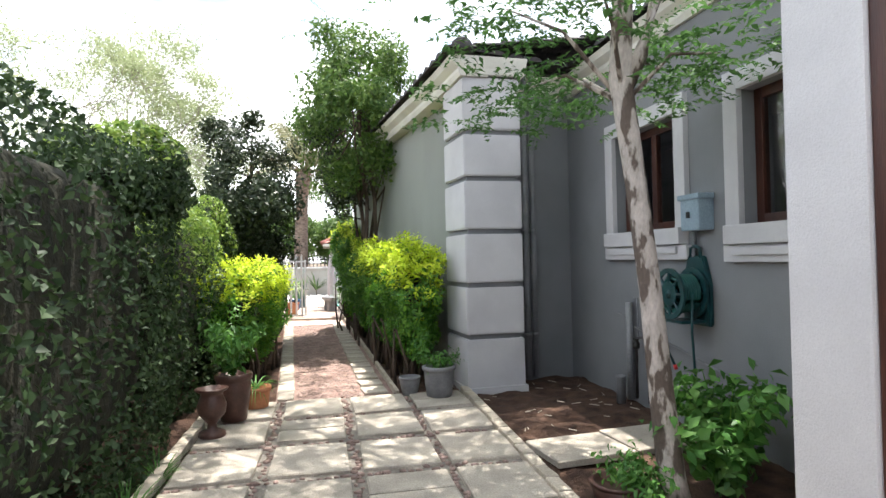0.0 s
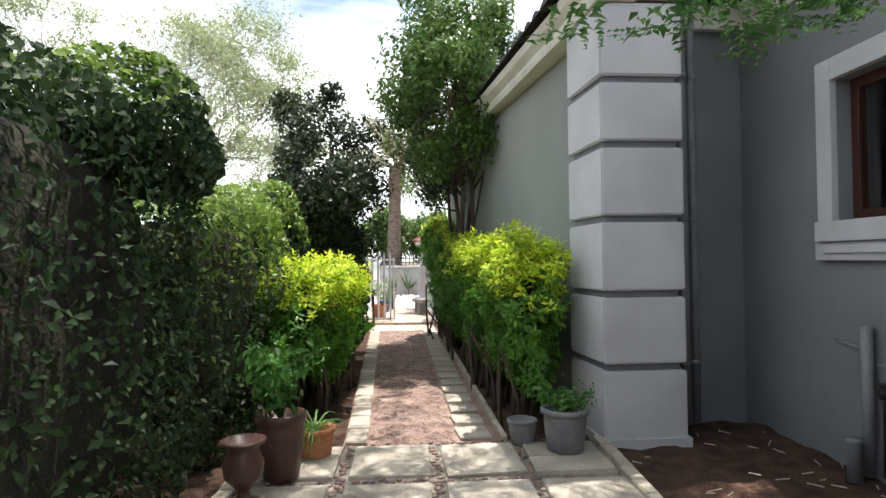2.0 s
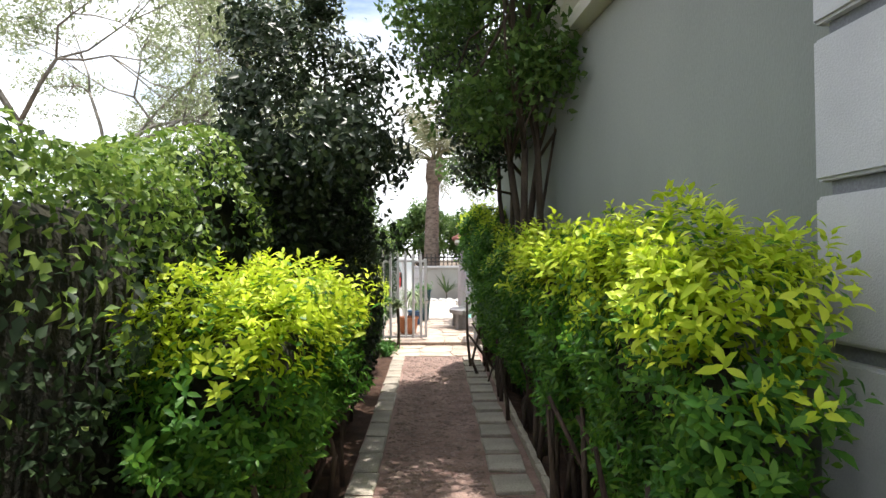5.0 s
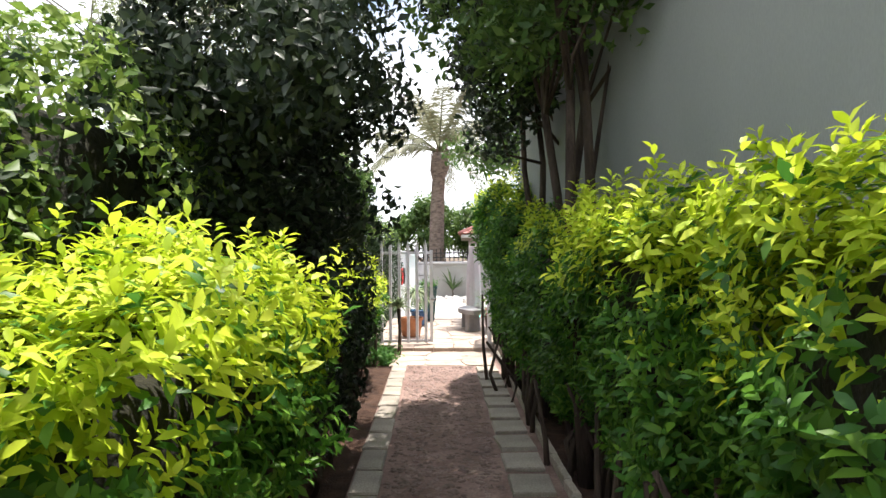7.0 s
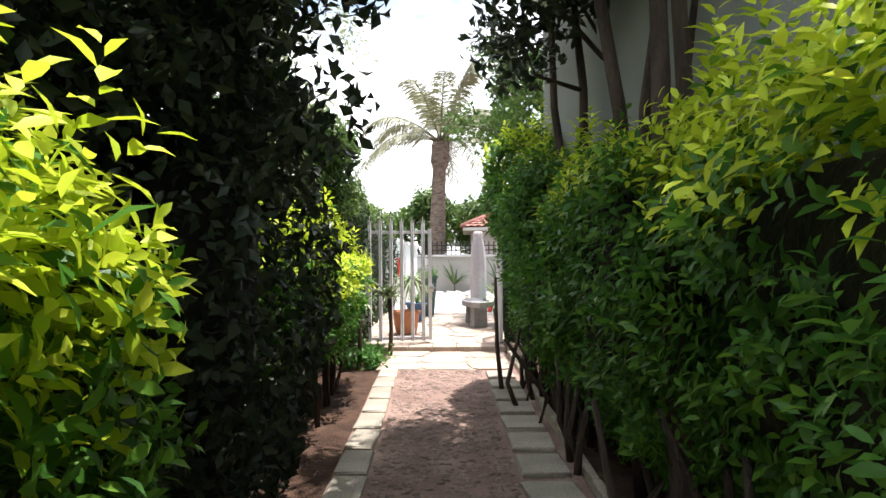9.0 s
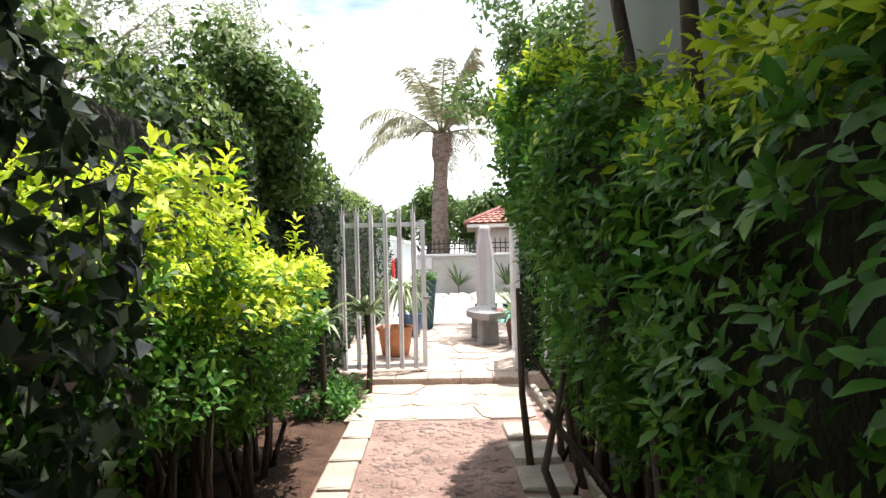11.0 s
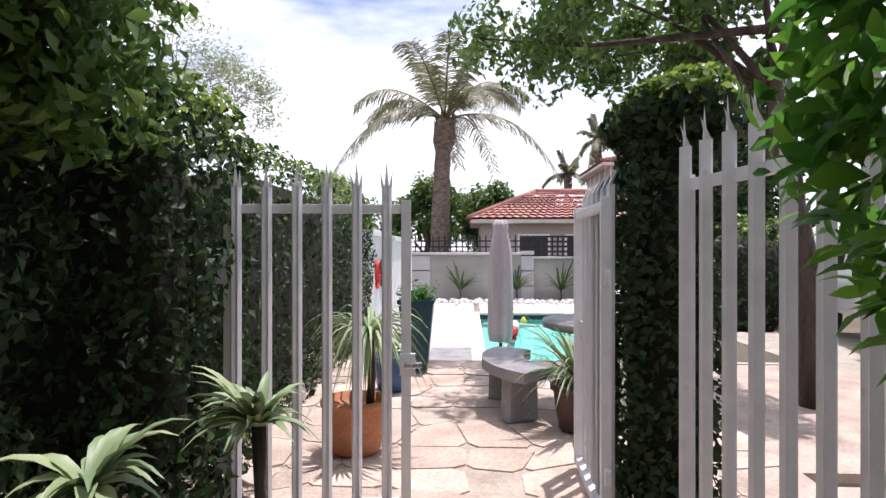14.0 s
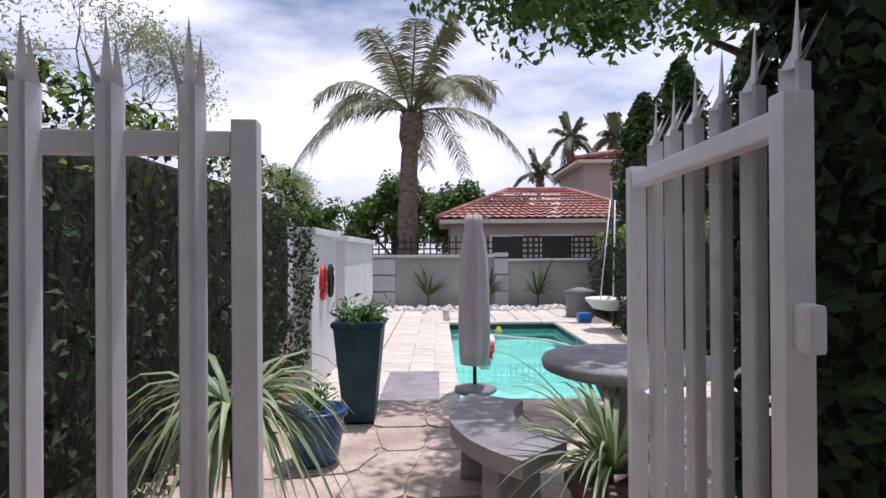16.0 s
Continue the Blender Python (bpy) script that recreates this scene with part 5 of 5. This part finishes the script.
def palm(foot, height, length, fronds, label, seed, trunk_r=0.30, leaflet=0.5, mats=PALM_LEAF, low=-0.1, high=1.45, droop=0.62):
    """Palm: ringed trunk, old leaf bases, arching fronds of many narrow leaflets."""
    rng = np.random.default_rng(seed)
    e = tagged(new("palm_tree"), label, "palm")
    bm = bmesh.new()
    pts, rad = [], []
    for k in range(16):
        s = k / 15
        pts.append((foot[0] + 0.25 * s * s, foot[1], foot[2] + height * s)), rad.append(trunk_r * (1.15 - 0.35 * s + 0.05 * (k % 2) + (0.35 if 12 < k < 15 else 0)))
    tube_bm(bm, pts, rad, 14)
    top = np.array(pts[-1])
    for k in range(60):
        a, z = rng.uniform(0, 6.28), rng.uniform(-0.35, 0.05) * height * 0.5
        q = top + np.array((math.cos(a) * trunk_r * 0.9, math.sin(a) * trunk_r * 0.9, z))
        tube_bm(bm, [tuple(q), tuple(q + np.array((math.cos(a) * 0.14, math.sin(a) * 0.14, 0.3)))], [0.06, 0.03], 5)
    from_bm("trunk", bm, PALM_BARK, e, True)
    V, F = [], []
    bm = bmesh.new()
    for k in range(fronds):
        a = 6.283 * k / fronds * 2.4 + rng.normal(0, 0.15)
        elev = low + (high - low) * ((k * 0.618) % 1.0)
        l = length * rng.uniform(0.85, 1.1)
        out = np.array((math.cos(a), math.sin(a), 0))
        spine = [top + out * l * (math.cos(elev) * u * (1 - 0.12 * u)) + np.array((0, 0, l * (math.sin(elev) * u - droop * u ** 2.4 * math.cos(elev)))) for u in np.linspace(0, 1, 14)]
        tube_bm(bm, [tuple(p) for p in spine], [0.05 * (1.05 - i / 13) + 0.008 for i in range(14)], 5)
        for j in range(70):
            u = 0.14 + 0.85 * j / 70
            i = min(int(u * 13), 12)
            p = spine[i] + (spine[i + 1] - spine[i]) * (u * 13 - i)
            t = spine[i + 1] - spine[i]
            t = t / np.linalg.norm(t)
            side = np.cross(t, (0, 0, 1.0))
            side /= np.linalg.norm(side) + 1e-6
            for sg in (-1, 1):
                ll = leaflet * (1 - 0.55 * abs(u - 0.4)) * rng.uniform(0.8, 1.15)
                w = side * sg * 0.75 + t * 0.55 + np.array((0, 0, -0.28 + rng.normal(0, 0.15)))
                w /= np.linalg.norm(w)
                h = t * 0.034
                e1, e2 = p + w * ll * 0.55, p + w * ll + np.array((0, 0, -0.25 * ll))
                b = len(V)
                V += [p - h * 0.6, p + h * 0.6, e1 + h, e1 - h, e2 + h * 0.15, e2 - h * 0.15]
                F += [(b, b + 1, b + 2, b + 3), (b + 3, b + 2, b + 4, b + 5)]
    from_bm("midrib", bm, PALM_LEAF, e, True)
    tagged(quads("leaflets", np.array(V), np.array(F), mats, e), kind="stuff")
    return e


palm((-1.15, 40.0, -0.5), 7.9, 6.6, 20, "tall date palm with arching grey-green fronds", 90, 0.42, 1.05, low=0.2, high=1.25, droop=0.7)
palm((11.6, 52.0, -0.5), 9.0, 2.4, 16, "distant slender palm behind the houses", 91, 0.18, 0.5)
palm((9.1, 54.0, -0.5), 9.4, 2.2, 14, "distant small palm beside the far house", 92, 0.18, 0.5)
palm((7.0, 54.0, -0.5), 7.0, 2.2, 13, "distant small palm beside the far house", 94, 0.18, 0.5)
palm((14.0, 54.0, -0.5), 9.2, 2.3, 14, "distant slender palm behind the houses", 93, 0.18, 0.5)

tree("far_tree", (-2.2, 47, -0.5), 4.5, (0, 0, 0), 0.22, ((-2.2, 47, 3.4), (2.4, 2.0, 1.9)), 7000, 0.32, TREE_LEAF, BARK, "rounded green tree behind the boundary wall", 95, 9, 30)
tree("far_tree", (1.4, 49, -0.5), 4.5, (0, 0, 0), 0.22, ((1.4, 49, 3.2), (2.3, 2.0, 1.9)), 6000, 0.32, TREE_LEAF, BARK, "rounded green tree behind the tiled house", 96, 9, 28)
tree("far_tree", (-6.5, 45, -0.5), 4.0, (0, 0, 0), 0.22, ((-6.5, 45, 2.4), (3.0, 2.0, 1.7)), 6000, 0.32, TREE_LEAF, BARK, "leafy green tree behind the boundary wall", 97, 9, 28)
tree("far_tree", (5.0, 56, -0.5), 5.0, (0, 0, 0), 0.22, ((5.0, 56, 3.4), (3.2, 2.0, 1.7)), 5000, 0.36, DARK_LEAF, BARK, "dark green tree on the skyline", 98, 9, 26)


def cypress(foot, height, r, seed):
    rng = np.random.default_rng(seed)
    e = tagged(new("cypress"), "dark green conical conifer behind the hedge", "tree")
    tube("trunk", [foot, (foot[0], foot[1], foot[2] + height * 0.9)], [0.16, 0.03], BARK, e)
    n = 5500
    u = rng.uniform(0.04, 1, n) ** 0.8
    a = rng.uniform(0, 6.283, n)
    rr = r * (1 - u) ** 0.5 * (0.8 + 0.3 * np.sin(4 * a + 11 * u) * np.sin(7 * u + a)) * rng.uniform(0.55, 1.1, n)
    p = np.stack((foot[0] + rr * np.cos(a), foot[1] + rr * np.sin(a), foot[2] + 0.3 + u * height), 1)
    nr = np.stack((np.cos(a), np.sin(a), 0.4 + 0 * a), 1)
    leaves("sprays", p, unit(nr), 0.25, CYPRESS, e, None, 0.4, rng, -0.8)


cypress((5.8, 29.4, -0.5), 5.6, 1.3, 101)
cypress((6.6, 28.9, -0.5), 6.4, 1.45, 102)
cypress((7.8, 27.6, -0.5), 6.6, 1.2, 103)


def thorn_tree(foot, height, crown, count, seed):
    """Wispy spreading thorn tree: many bare fine branches with sparse tiny leaves."""
    rng = np.random.default_rng(seed)
    e = tagged(new("thorn_tree"), "wispy thorn tree with fine branches and sparse leaves", "tree")
    bm = bmesh.new()
    P = []
    def grow(p, d, l, r, depth):
        q = p + d * l
        mid = (p + q) / 2 + rng.normal(0, 0.06 * l, 3)
        tube_bm(bm, [tuple(p), tuple(mid), tuple(q)], [r, r * 0.85, r * 0.65], 5 if depth < 3 else 3)
        if depth >= 6:
            for _ in range(count):
                P.append(q + rng.normal(0, 0.19 * crown, 3) * np.array((1, 1, 0.6)))
            return
        for _ in range(2 + (rng.uniform() < 0.75)):
            g = d + rng.normal(0, 0.48, 3) + np.array((0, 0, 0.05))
            grow(q, g / np.linalg.norm(g), l * rng.uniform(0.62, 0.85), r * 0.6, depth + 1)
    grow(np.array(foot, float), np.array((0.05, 0, 1.0)), height * 0.27, 0.085, 0)
    from_bm("branches", bm, THORN_BARK, e, True)
    leaves("leaves", np.array(P), np.tile((0, 0, 1.0), (len(P), 1)), 0.095 * crown, THORN_LEAF, e, None, 0.35, rng)
    return e


thorn_tree((-5.4, 15.5, -0.07), 8.6, 0.85, 48, 111)
thorn_tree((-4.9, 11.6, -0.07), 7.0, 0.8, 50, 114)
thorn_tree((-5.6, 22.5, -0.4), 6.4, 0.85, 32, 112)
thorn_tree((-5.0, 30.0, -0.4), 5.0, 0.85, 26, 113)


def car(at, turn):
    e = tagged(new("car"), "white parked station car on the driveway", "car")
    e.matrix_world = pose(*at, 0, 0, turn)
    prof = [(-2.1, 0.35), (-2.15, 0.62), (-2.08, 0.92), (-1.1, 1.02), (-0.45, 1.48), (0.3, 1.58), (1.5, 1.55), (2.05, 1.05), (2.15, 0.85), (2.12, 0.4)]
    bm = bmesh.new()
    L = [bm.verts.new((x, -0.85 + (0.13 if z > 1.2 else 0), z)) for x, z in prof]
    R = [bm.verts.new((x, 0.85 - (0.13 if z > 1.2 else 0), z)) for x, z in prof]
    bm.faces.new(L), bm.faces.new(R[::-1])
    for k in range(len(prof)):
        j = (k + 1) % len(prof)
        bm.faces.new((L[k], R[k], R[j], L[j]))
    bmesh.ops.bevel(bm, geom=list(bm.edges), offset=0.05, segments=3, affect="EDGES")
    from_bm("body", bm, CAR_WHITE, e, True)
    for s in (-1, 1):
        bm = bmesh.new()
        f = [bm.verts.new((x, s * y, z)) for x, y, z in ((-0.85, 0.845, 1.06), (-0.38, 0.765, 1.42), (0.42, 0.755, 1.49), (0.42, 0.85, 1.04))]
        bm.faces.new(f)
        g = [bm.verts.new((x, s * y, z)) for x, y, z in ((0.5, 0.85, 1.04), (0.5, 0.755, 1.49), (1.42, 0.755, 1.47), (1.72, 0.85, 1.08))]
        bm.faces.new(g)
        bmesh.ops.solidify(bm, geom=bm.faces[:], thickness=0.02)
        from_bm("side_window", bm, BLACK, e)
        block("door_handle", (0.3, s * 0.86 - 0.015, 0.9), (0.46, s * 0.86 + 0.015, 0.93), CHROME, e, 0.005)
        block("mirror", (-0.75, s * 0.95 - 0.08, 1.02), (-0.63, s * 0.95 + 0.08, 1.14), CAR_WHITE, e, 0.02)
        block("tail_lamp", (2.08, s * 0.66 - 0.12, 0.8), (2.17, s * 0.66 + 0.12, 1.02), LAMP_RED, e, 0.02)
        for x in (-1.35, 1.35):
            w = new("wheel")
            w.parent = e
            w.matrix_local = pose(x, s * 0.78, 0.32, 90, 0, 0)
            lathe("tyre", [(0.2, -0.1), (0.29, -0.1), (0.32, -0.06), (0.32, 0.06), (0.29, 0.1), (0.2, 0.1)], RUBBER, w, 24)
            lathe("rim", [(0.19, -0.105), (0.2, -0.11), (0.05, -0.07), (0.04, 0.07), (0.2, 0.11), (0.19, 0.105)], CHROME, w, 14)
    return e


car((6.0, 19.5, -0.045), 75)

# boundary beyond the hedge and behind the walk, closing the garden
tagged(block("wall_west", (-3.2, -6, -0.1), (-2.95, 31, 1.7), WHITE, None, 0.01), "plain garden boundary wall behind the hedges", "wall", kind="structure")
tagged(block("wall_behind", (-3.2, -6.3, -0.1), (8, -6.0, 2.6), PLASTER, None, 0.01), "plain plastered wall closing the yard", "wall", kind="structure")
tagged(block("driveway", (2.05, 12.95, -0.069), (40, 15.18, -0.045), SLAB, None, 0.0), "pale concrete driveway beyond the fence", "driveway", kind="structure")
tagged(block("driveway_2", (3.95, 15.181, -0.469), (40, 21.25, -0.045), SLAB, None, 0.0), "pale concrete driveway under the parked car", "driveway", kind="structure")


# ---- paving, piece by piece ----
def path_x(y):
    u = min(max((y - 5.7) / 8.5, 0), 1)
    return -0.12 - 0.45 * u, 1.10 - 0.28 * u


floor_p = tagged(prism("patio", [(-0.72, -6), (1.75, -6), (1.82, 5.66), (-0.62, 5.66)], -0.10, -0.004, JOINT), "patio of concrete slabs with pebble joints", "patio", kind="structure")
tagged(prism("entrance_floor", [(1.76, -6), (3.38, -6), (3.38, 2.2), (1.76, 2.2)], -0.10, 0.0, SLAB), "plain concrete floor by the entrance", "floor", kind="structure")
rng = np.random.default_rng(200)


def slab_mesh(w, l, h, seed):
    r = np.random.default_rng(seed)
    bm = bmesh.new()
    block_bm(bm, (-w / 2, -l / 2, 0), (w / 2, l / 2, h))
    top = [e for e in bm.edges if all(v.co.z > h / 2 for v in e.verts)]
    bmesh.ops.bevel(bm, geom=top, offset=0.008, segments=1, affect="EDGES")
    for v in bm.verts:
        v.co.x += r.normal(0, 0.004)
        v.co.y += r.normal(0, 0.004)
    bmesh.ops.recalc_face_normals(bm, faces=bm.faces)
    me = bpy.data.meshes.new("slab")
    bm.to_mesh(me)
    bm.free()
    return me


def lay(name, me, mat, x, y, z, turn, parent):
    if not me.materials:
        me.materials.append(mat)
    ob = new(name, me)
    ob.parent = parent
    ob.matrix_local = pose(x, y, z, rng.normal(0, 0.25), rng.normal(0, 0.25), turn)
    return ob


full, half_s = [slab_mesh(0.53, 0.62, 0.03, 300 + k) for k in range(4)], [slab_mesh(0.53, 0.30, 0.03, 310 + k) for k in range(3)]
cols, rows_y = [-0.36, 0.27, 0.90, 1.50], [5.28 - 0.76 * k for k in range(12)]
for i, x in enumerate(cols):
    for j, y in enumerate(rows_y):
        if (i + 2 * j) % 5 == 3:
            lay("slab", half_s[j % 3], SLAB, x, y + 0.16, -0.006, rng.normal(0, 0.8), floor_p)
            lay("slab", half_s[(j + 1) % 3], SLAB, x, y - 0.16, -0.006, rng.normal(0, 0.8), floor_p)
        else:
            lay("slab", full[(i + j) % 4], SLAB, x, y, -0.006 + rng.normal(0, 0.002), rng.normal(0, 0.8), floor_p)


def pebbles(name, spots, size, mat, parent, seed):
    r = np.random.default_rng(seed)
    bm = bmesh.new()
    for x, y, z in spots:
        s = size * r.uniform(0.6, 1.3)
        bmesh.ops.create_icosphere(bm, subdivisions=1, radius=1, matrix=pose(x, y, z, 0, 0, r.uniform(0, 180)) @ Matrix.Diagonal((s, s * r.uniform(0.55, 0.95), s * 0.45, 1)))
    return tagged(from_bm(name, bm, mat, parent, True), kind="stuff")


spots = []
for x in (-0.045, 0.585, 1.20):
    spots += [(x + rng.normal(0, 0.018), y, 0.0) for y in np.arange(-0.5, 5.6, 0.06)]
for y in [5.66 - 0.76 * k for k in range(9)]:
    spots += [(x, y + rng.normal(0, 0.025), 0.0) for x in np.arange(-0.6, 1.7, 0.055)]
pebbles("pebble", spots, 0.032, PEBBLE, floor_p, 201)

edge = [slab_mesh(0.085, 0.21, 0.075, 320 + k) for k in range(3)]
kb = tagged(new("kerb_1"), "worn pale brick kerb between patio and soil bed", "kerb", kind="structure")
for k in range(24):
    y = 5.50 - 0.225 * k
    lay("brick", edge[k % 3], KERB, 1.83 - 0.03 * (5.5 - y), y, -0.02, rng.normal(1.0, 2), kb)
kb2 = tagged(new("kerb_2"), "brick kerb at the hedge foot", "kerb", kind="structure")
for k in range(24):
    y = 5.30 - 0.225 * k
    lay("brick", edge[k % 3], KERB, -0.70 - 0.01 * (5.3 - y), y, -0.03, rng.normal(0, 3), kb2)


def soil_bed(name, poly, z, label, seed):
    """An uneven sheet of soil inside a plan rectangle."""
    bm = bmesh.new()
    (x0, y0), (x1, y1) = poly
    nx, ny = max(4, int((x1 - x0) / 0.08)), max(4, int((y1 - y0) / 0.08))
    g = [[bm.verts.new((x0 + (x1 - x0) * i / nx, y0 + (y1 - y0) * j / ny, z + 0.035 * noise.noise(Vector((i * 0.35 + seed, j * 0.35, 0))) + 0.02 * noise.noise(Vector((i * 1.3, j * 1.3, seed))))) for i in range(nx + 1)] for j in range(ny + 1)]
    for j in range(ny):
        for i in range(nx):
            bm.faces.new((g[j][i], g[j][i + 1], g[j + 1][i + 1], g[j + 1][i]))
    return tagged(from_bm(name, bm, SOIL, None, True), label, "soil", kind="structure")


soil_bed("soil_1", ((1.80, 2.2), (3.42, 6.15)), -0.03, "dark red-brown soil bed against the house", 1)
soil_bed("soil_2", ((0.80, 5.75), (2.0, 13.6)), -0.045, "dark soil under the golden hedge", 2)
soil_bed("soil_3", ((-1.7, 5.4), (-0.10, 14.1)), -0.045, "dark soil under the shrubs", 3)
soil_bed("soil_4", ((-1.6, -6.0), (-0.70, 5.4)), -0.04, "dark soil at the hedge foot", 4)
wk = tagged(new("stepping_slabs"), "two pale concrete stepping slabs across the soil bed", "paving", kind="structure")
sl = slab_mesh(0.62, 0.52, 0.05, 330)
for x, y in ((2.2, 3.50), (2.85, 3.60)):
    lay("slab", sl, SLAB, x, y, -0.02, 6, wk)


def twigs_litter():
    r = np.random.default_rng(210)
    bm = bmesh.new()
    for _ in range(36):
        x, y = r.uniform(1.95, 3.3), r.uniform(3.9, 6.0)
        a, l = r.uniform(0, 6.28), r.uniform(0.03, 0.10)
        tube_bm(bm, [(x, y, 0.012), (x + l * math.cos(a), y + l * math.sin(a), 0.018)], 0.004, 4)
    return tagged(from_bm("leaf_litter", bm, KERB), "dry twigs and leaf litter on the soil", "litter", kind="stuff")


twigs_litter()

# the path
pb = []
ysn = np.linspace(5.67, 14.18, 18)
outline = [(path_x(y)[0], y) for y in ysn] + [(path_x(y)[1], y) for y in ysn[::-1]]
pth = tagged(prism("path", outline, -0.09, -0.02, PATH_FLOOR), "garden path of set pebbles between rows of slabs", "path", kind="structure")
step_sl = [slab_mesh(0.26, 0.30, 0.03, 340 + k) for k in range(3)]
for k in range(18):
    y = 5.95 + 0.40 * k
    if y < 13.0:
        lay("slab", step_sl[k % 3], SLAB, path_x(y)[1] - 0.19, y, -0.022, 2 + rng.normal(0, 1.5), pth)
left_sl = [slab_mesh(0.17, 0.36, 0.03, 344 + k) for k in range(3)]
for k in range(18):
    y = 5.92 + 0.405 * k
    if y < 13.0:
        lay("slab", left_sl[k % 3], SLAB, path_x(y)[0] + 0.10, y, -0.022, 2.5 + rng.normal(0, 1.2), pth)
spots = []
r2 = np.random.default_rng(220)
for _ in range(3200):
    y = r2.uniform(5.75, 13.0)
    a, b = path_x(y)
    spots.append((r2.uniform(a + 0.22, b - 0.35), y, -0.024))
pebbles("pebble", spots, 0.026, PEBBLE, pth, 221)
kb3 = tagged(new("kerb_3"), "thin brick kerb along the golden hedge", "kerb", kind="structure")
thin = [slab_mesh(0.045, 0.22, 0.09, 350 + k) for k in range(3)]
for k in range(36):
    y = 5.85 + 0.228 * k
    lay("brick", thin[k % 3], KERB, path_x(y)[1] + 0.03, y, -0.06, 2 + rng.normal(0, 1), kb3)
thr = tagged(new("threshold"), "raised stone threshold before the gate", "step", kind="structure")
for k in range(5):
    block("stone", (-0.62 + 0.29 * k, 14.16, -0.08), (-0.335 + 0.29 * k, 14.44, 0.042), FLAG, thr, 0.015)
tagged(block("kerb_stone", (0.85, 14.1, -0.06), (1.02, 14.25, 0.075), FLAG, None, 0.02), "loose kerb stone beside the threshold", "stone")


def crazy_paving(name, x0, x1, y0, y1, z, step, mat, base, label, seed, inside=lambda x, y: True):
    """Irregular flagstones with recessed joints: jittered cells, each its own stone."""
    r = np.random.default_rng(seed)
    root = tagged(prism(name, [(x0, y0), (x1, y0), (x1, y1), (x0, y1)], z - 0.10, z - 0.008, base), label, "paving", kind="structure")
    nx, ny = int((x1 - x0) / step), int((y1 - y0) / step)
    g = [[(x0 + (x1 - x0) * i / nx + (r.uniform(-0.3, 0.3) * step if 0 < i < nx else 0), y0 + (y1 - y0) * j / ny + (r.uniform(-0.3, 0.3) * step if 0 < j < ny else 0)) for i in range(nx + 1)] for j in range(ny + 1)]
    for j in range(ny):
        for i in range(nx):
            q = [g[j][i], g[j][i + 1], g[j + 1][i + 1], g[j + 1][i]]
            cx, cy = sum(p[0] for p in q) / 4, sum(p[1] for p in q) / 4
            if not inside(cx, cy):
                continue
            pts = []
            for a, b in zip(q, q[1:] + q[:1]):
                for s in (0.14, 0.5, 0.86):
                    pts.append((a[0] + (b[0] - a[0]) * s, a[1] + (b[1] - a[1]) * s))
            pts = [(cx + (x - cx) * (0.965 + r.normal(0, 0.012)), cy + (y - cy) * (0.965 + r.normal(0, 0.012))) for x, y in pts]
            prism("flagstone", pts, z - 0.02, z + r.normal(0, 0.003), mat, root, 0.006)
    return root


crazy_paving("terrace", -1.3, 2.0, 14.45, 18.25, 0.035, 0.36, FLAG, MORTAR, "terrace of irregular pinkish flagstones", 230)
tagged(prism("terrace_side", [(2.01, 15.2), (3.94, 15.2), (3.94, 18.25), (2.01, 18.25)], -0.08, 0.02, FLAG), "paved terrace beyond the table", "paving", kind="structure")
crazy_paving("path_apron", -0.55, 0.80, 13.05, 14.14, -0.008, 0.34, FLAG, MORTAR, "flagstone apron before the gate", 231)

# pool deck slabs
dk = tagged(prism("pool_deck", [(-1.2, 18.37), (0.455, 18.37), (0.455, 30.9), (-1.2, 30.9)], -0.5, -0.43, JOINT), "pale slab deck beside the pool", "deck", kind="structure")
tagged(prism("pool_deck_far", [(0.455, 27.01), (4.2, 27.01), (4.2, 30.9), (0.455, 30.9)], -0.5, -0.43, JOINT), "pale slab deck behind the pool", "deck", kind="structure")
dk2 = bpy.data.objects["pool_deck_far"]
tagged(prism("pool_deck_side", [(2.96, 18.37), (4.2, 18.37), (4.2, 27.0), (2.96, 27.0)], -0.5, -0.43, JOINT), "pale slab deck along the pool hedge", "deck", kind="structure")
dk3 = bpy.data.objects["pool_deck_side"]
tagged(prism("pool_deck_near", [(0.456, 18.37), (2.95, 18.37), (2.95, 19.19), (0.456, 19.19)], -0.5, -0.40, DECK), "pale paving between terrace and pool", "deck", kind="structure")
ds = [slab_mesh(0.52, 0.62, 0.035, 360 + k) for k in range(3)]
for j in range(19):
    for i in range(3):
        lay("slab", ds[(i + j) % 3], DECK, -0.96 + 0.54 * i - (0.02 if i == 2 else 0), 18.72 + 0.64 * j, -0.436, 0, dk)
for j in range(6):
    for i in range(6):
        lay("slab", ds[(i + j) % 3], DECK, 0.78 + 0.54 * i + 0.27 * 0, 27.36 + 0.64 * j, -0.436, 0, dk2) if j < 5 else None
for j in range(13):
    for i in range(2):
        lay("slab", ds[(i + j) % 3], DECK, 3.25 + 0.54 * i, 18.72 + 0.64 * j, -0.436, 0, dk3)
cop = slab_mesh(0.30, 0.58, 0.05, 370)
cp = tagged(new("pool_coping"), "pale stone coping round the pool", "coping", kind="structure")
for j in range(13):
    y = 19.3 + 0.6 * j
    lay("coping_stone", cop, DECK, 0.33, y, -0.425, 0, cp)
    lay("coping_stone", cop, DECK, 2.99, y, -0.425, 0, cp)
for i in range(5):
    lay("coping_stone", cop, DECK, 0.65 + 0.6 * i - 0.15, 27.04, -0.424, 90, cp)
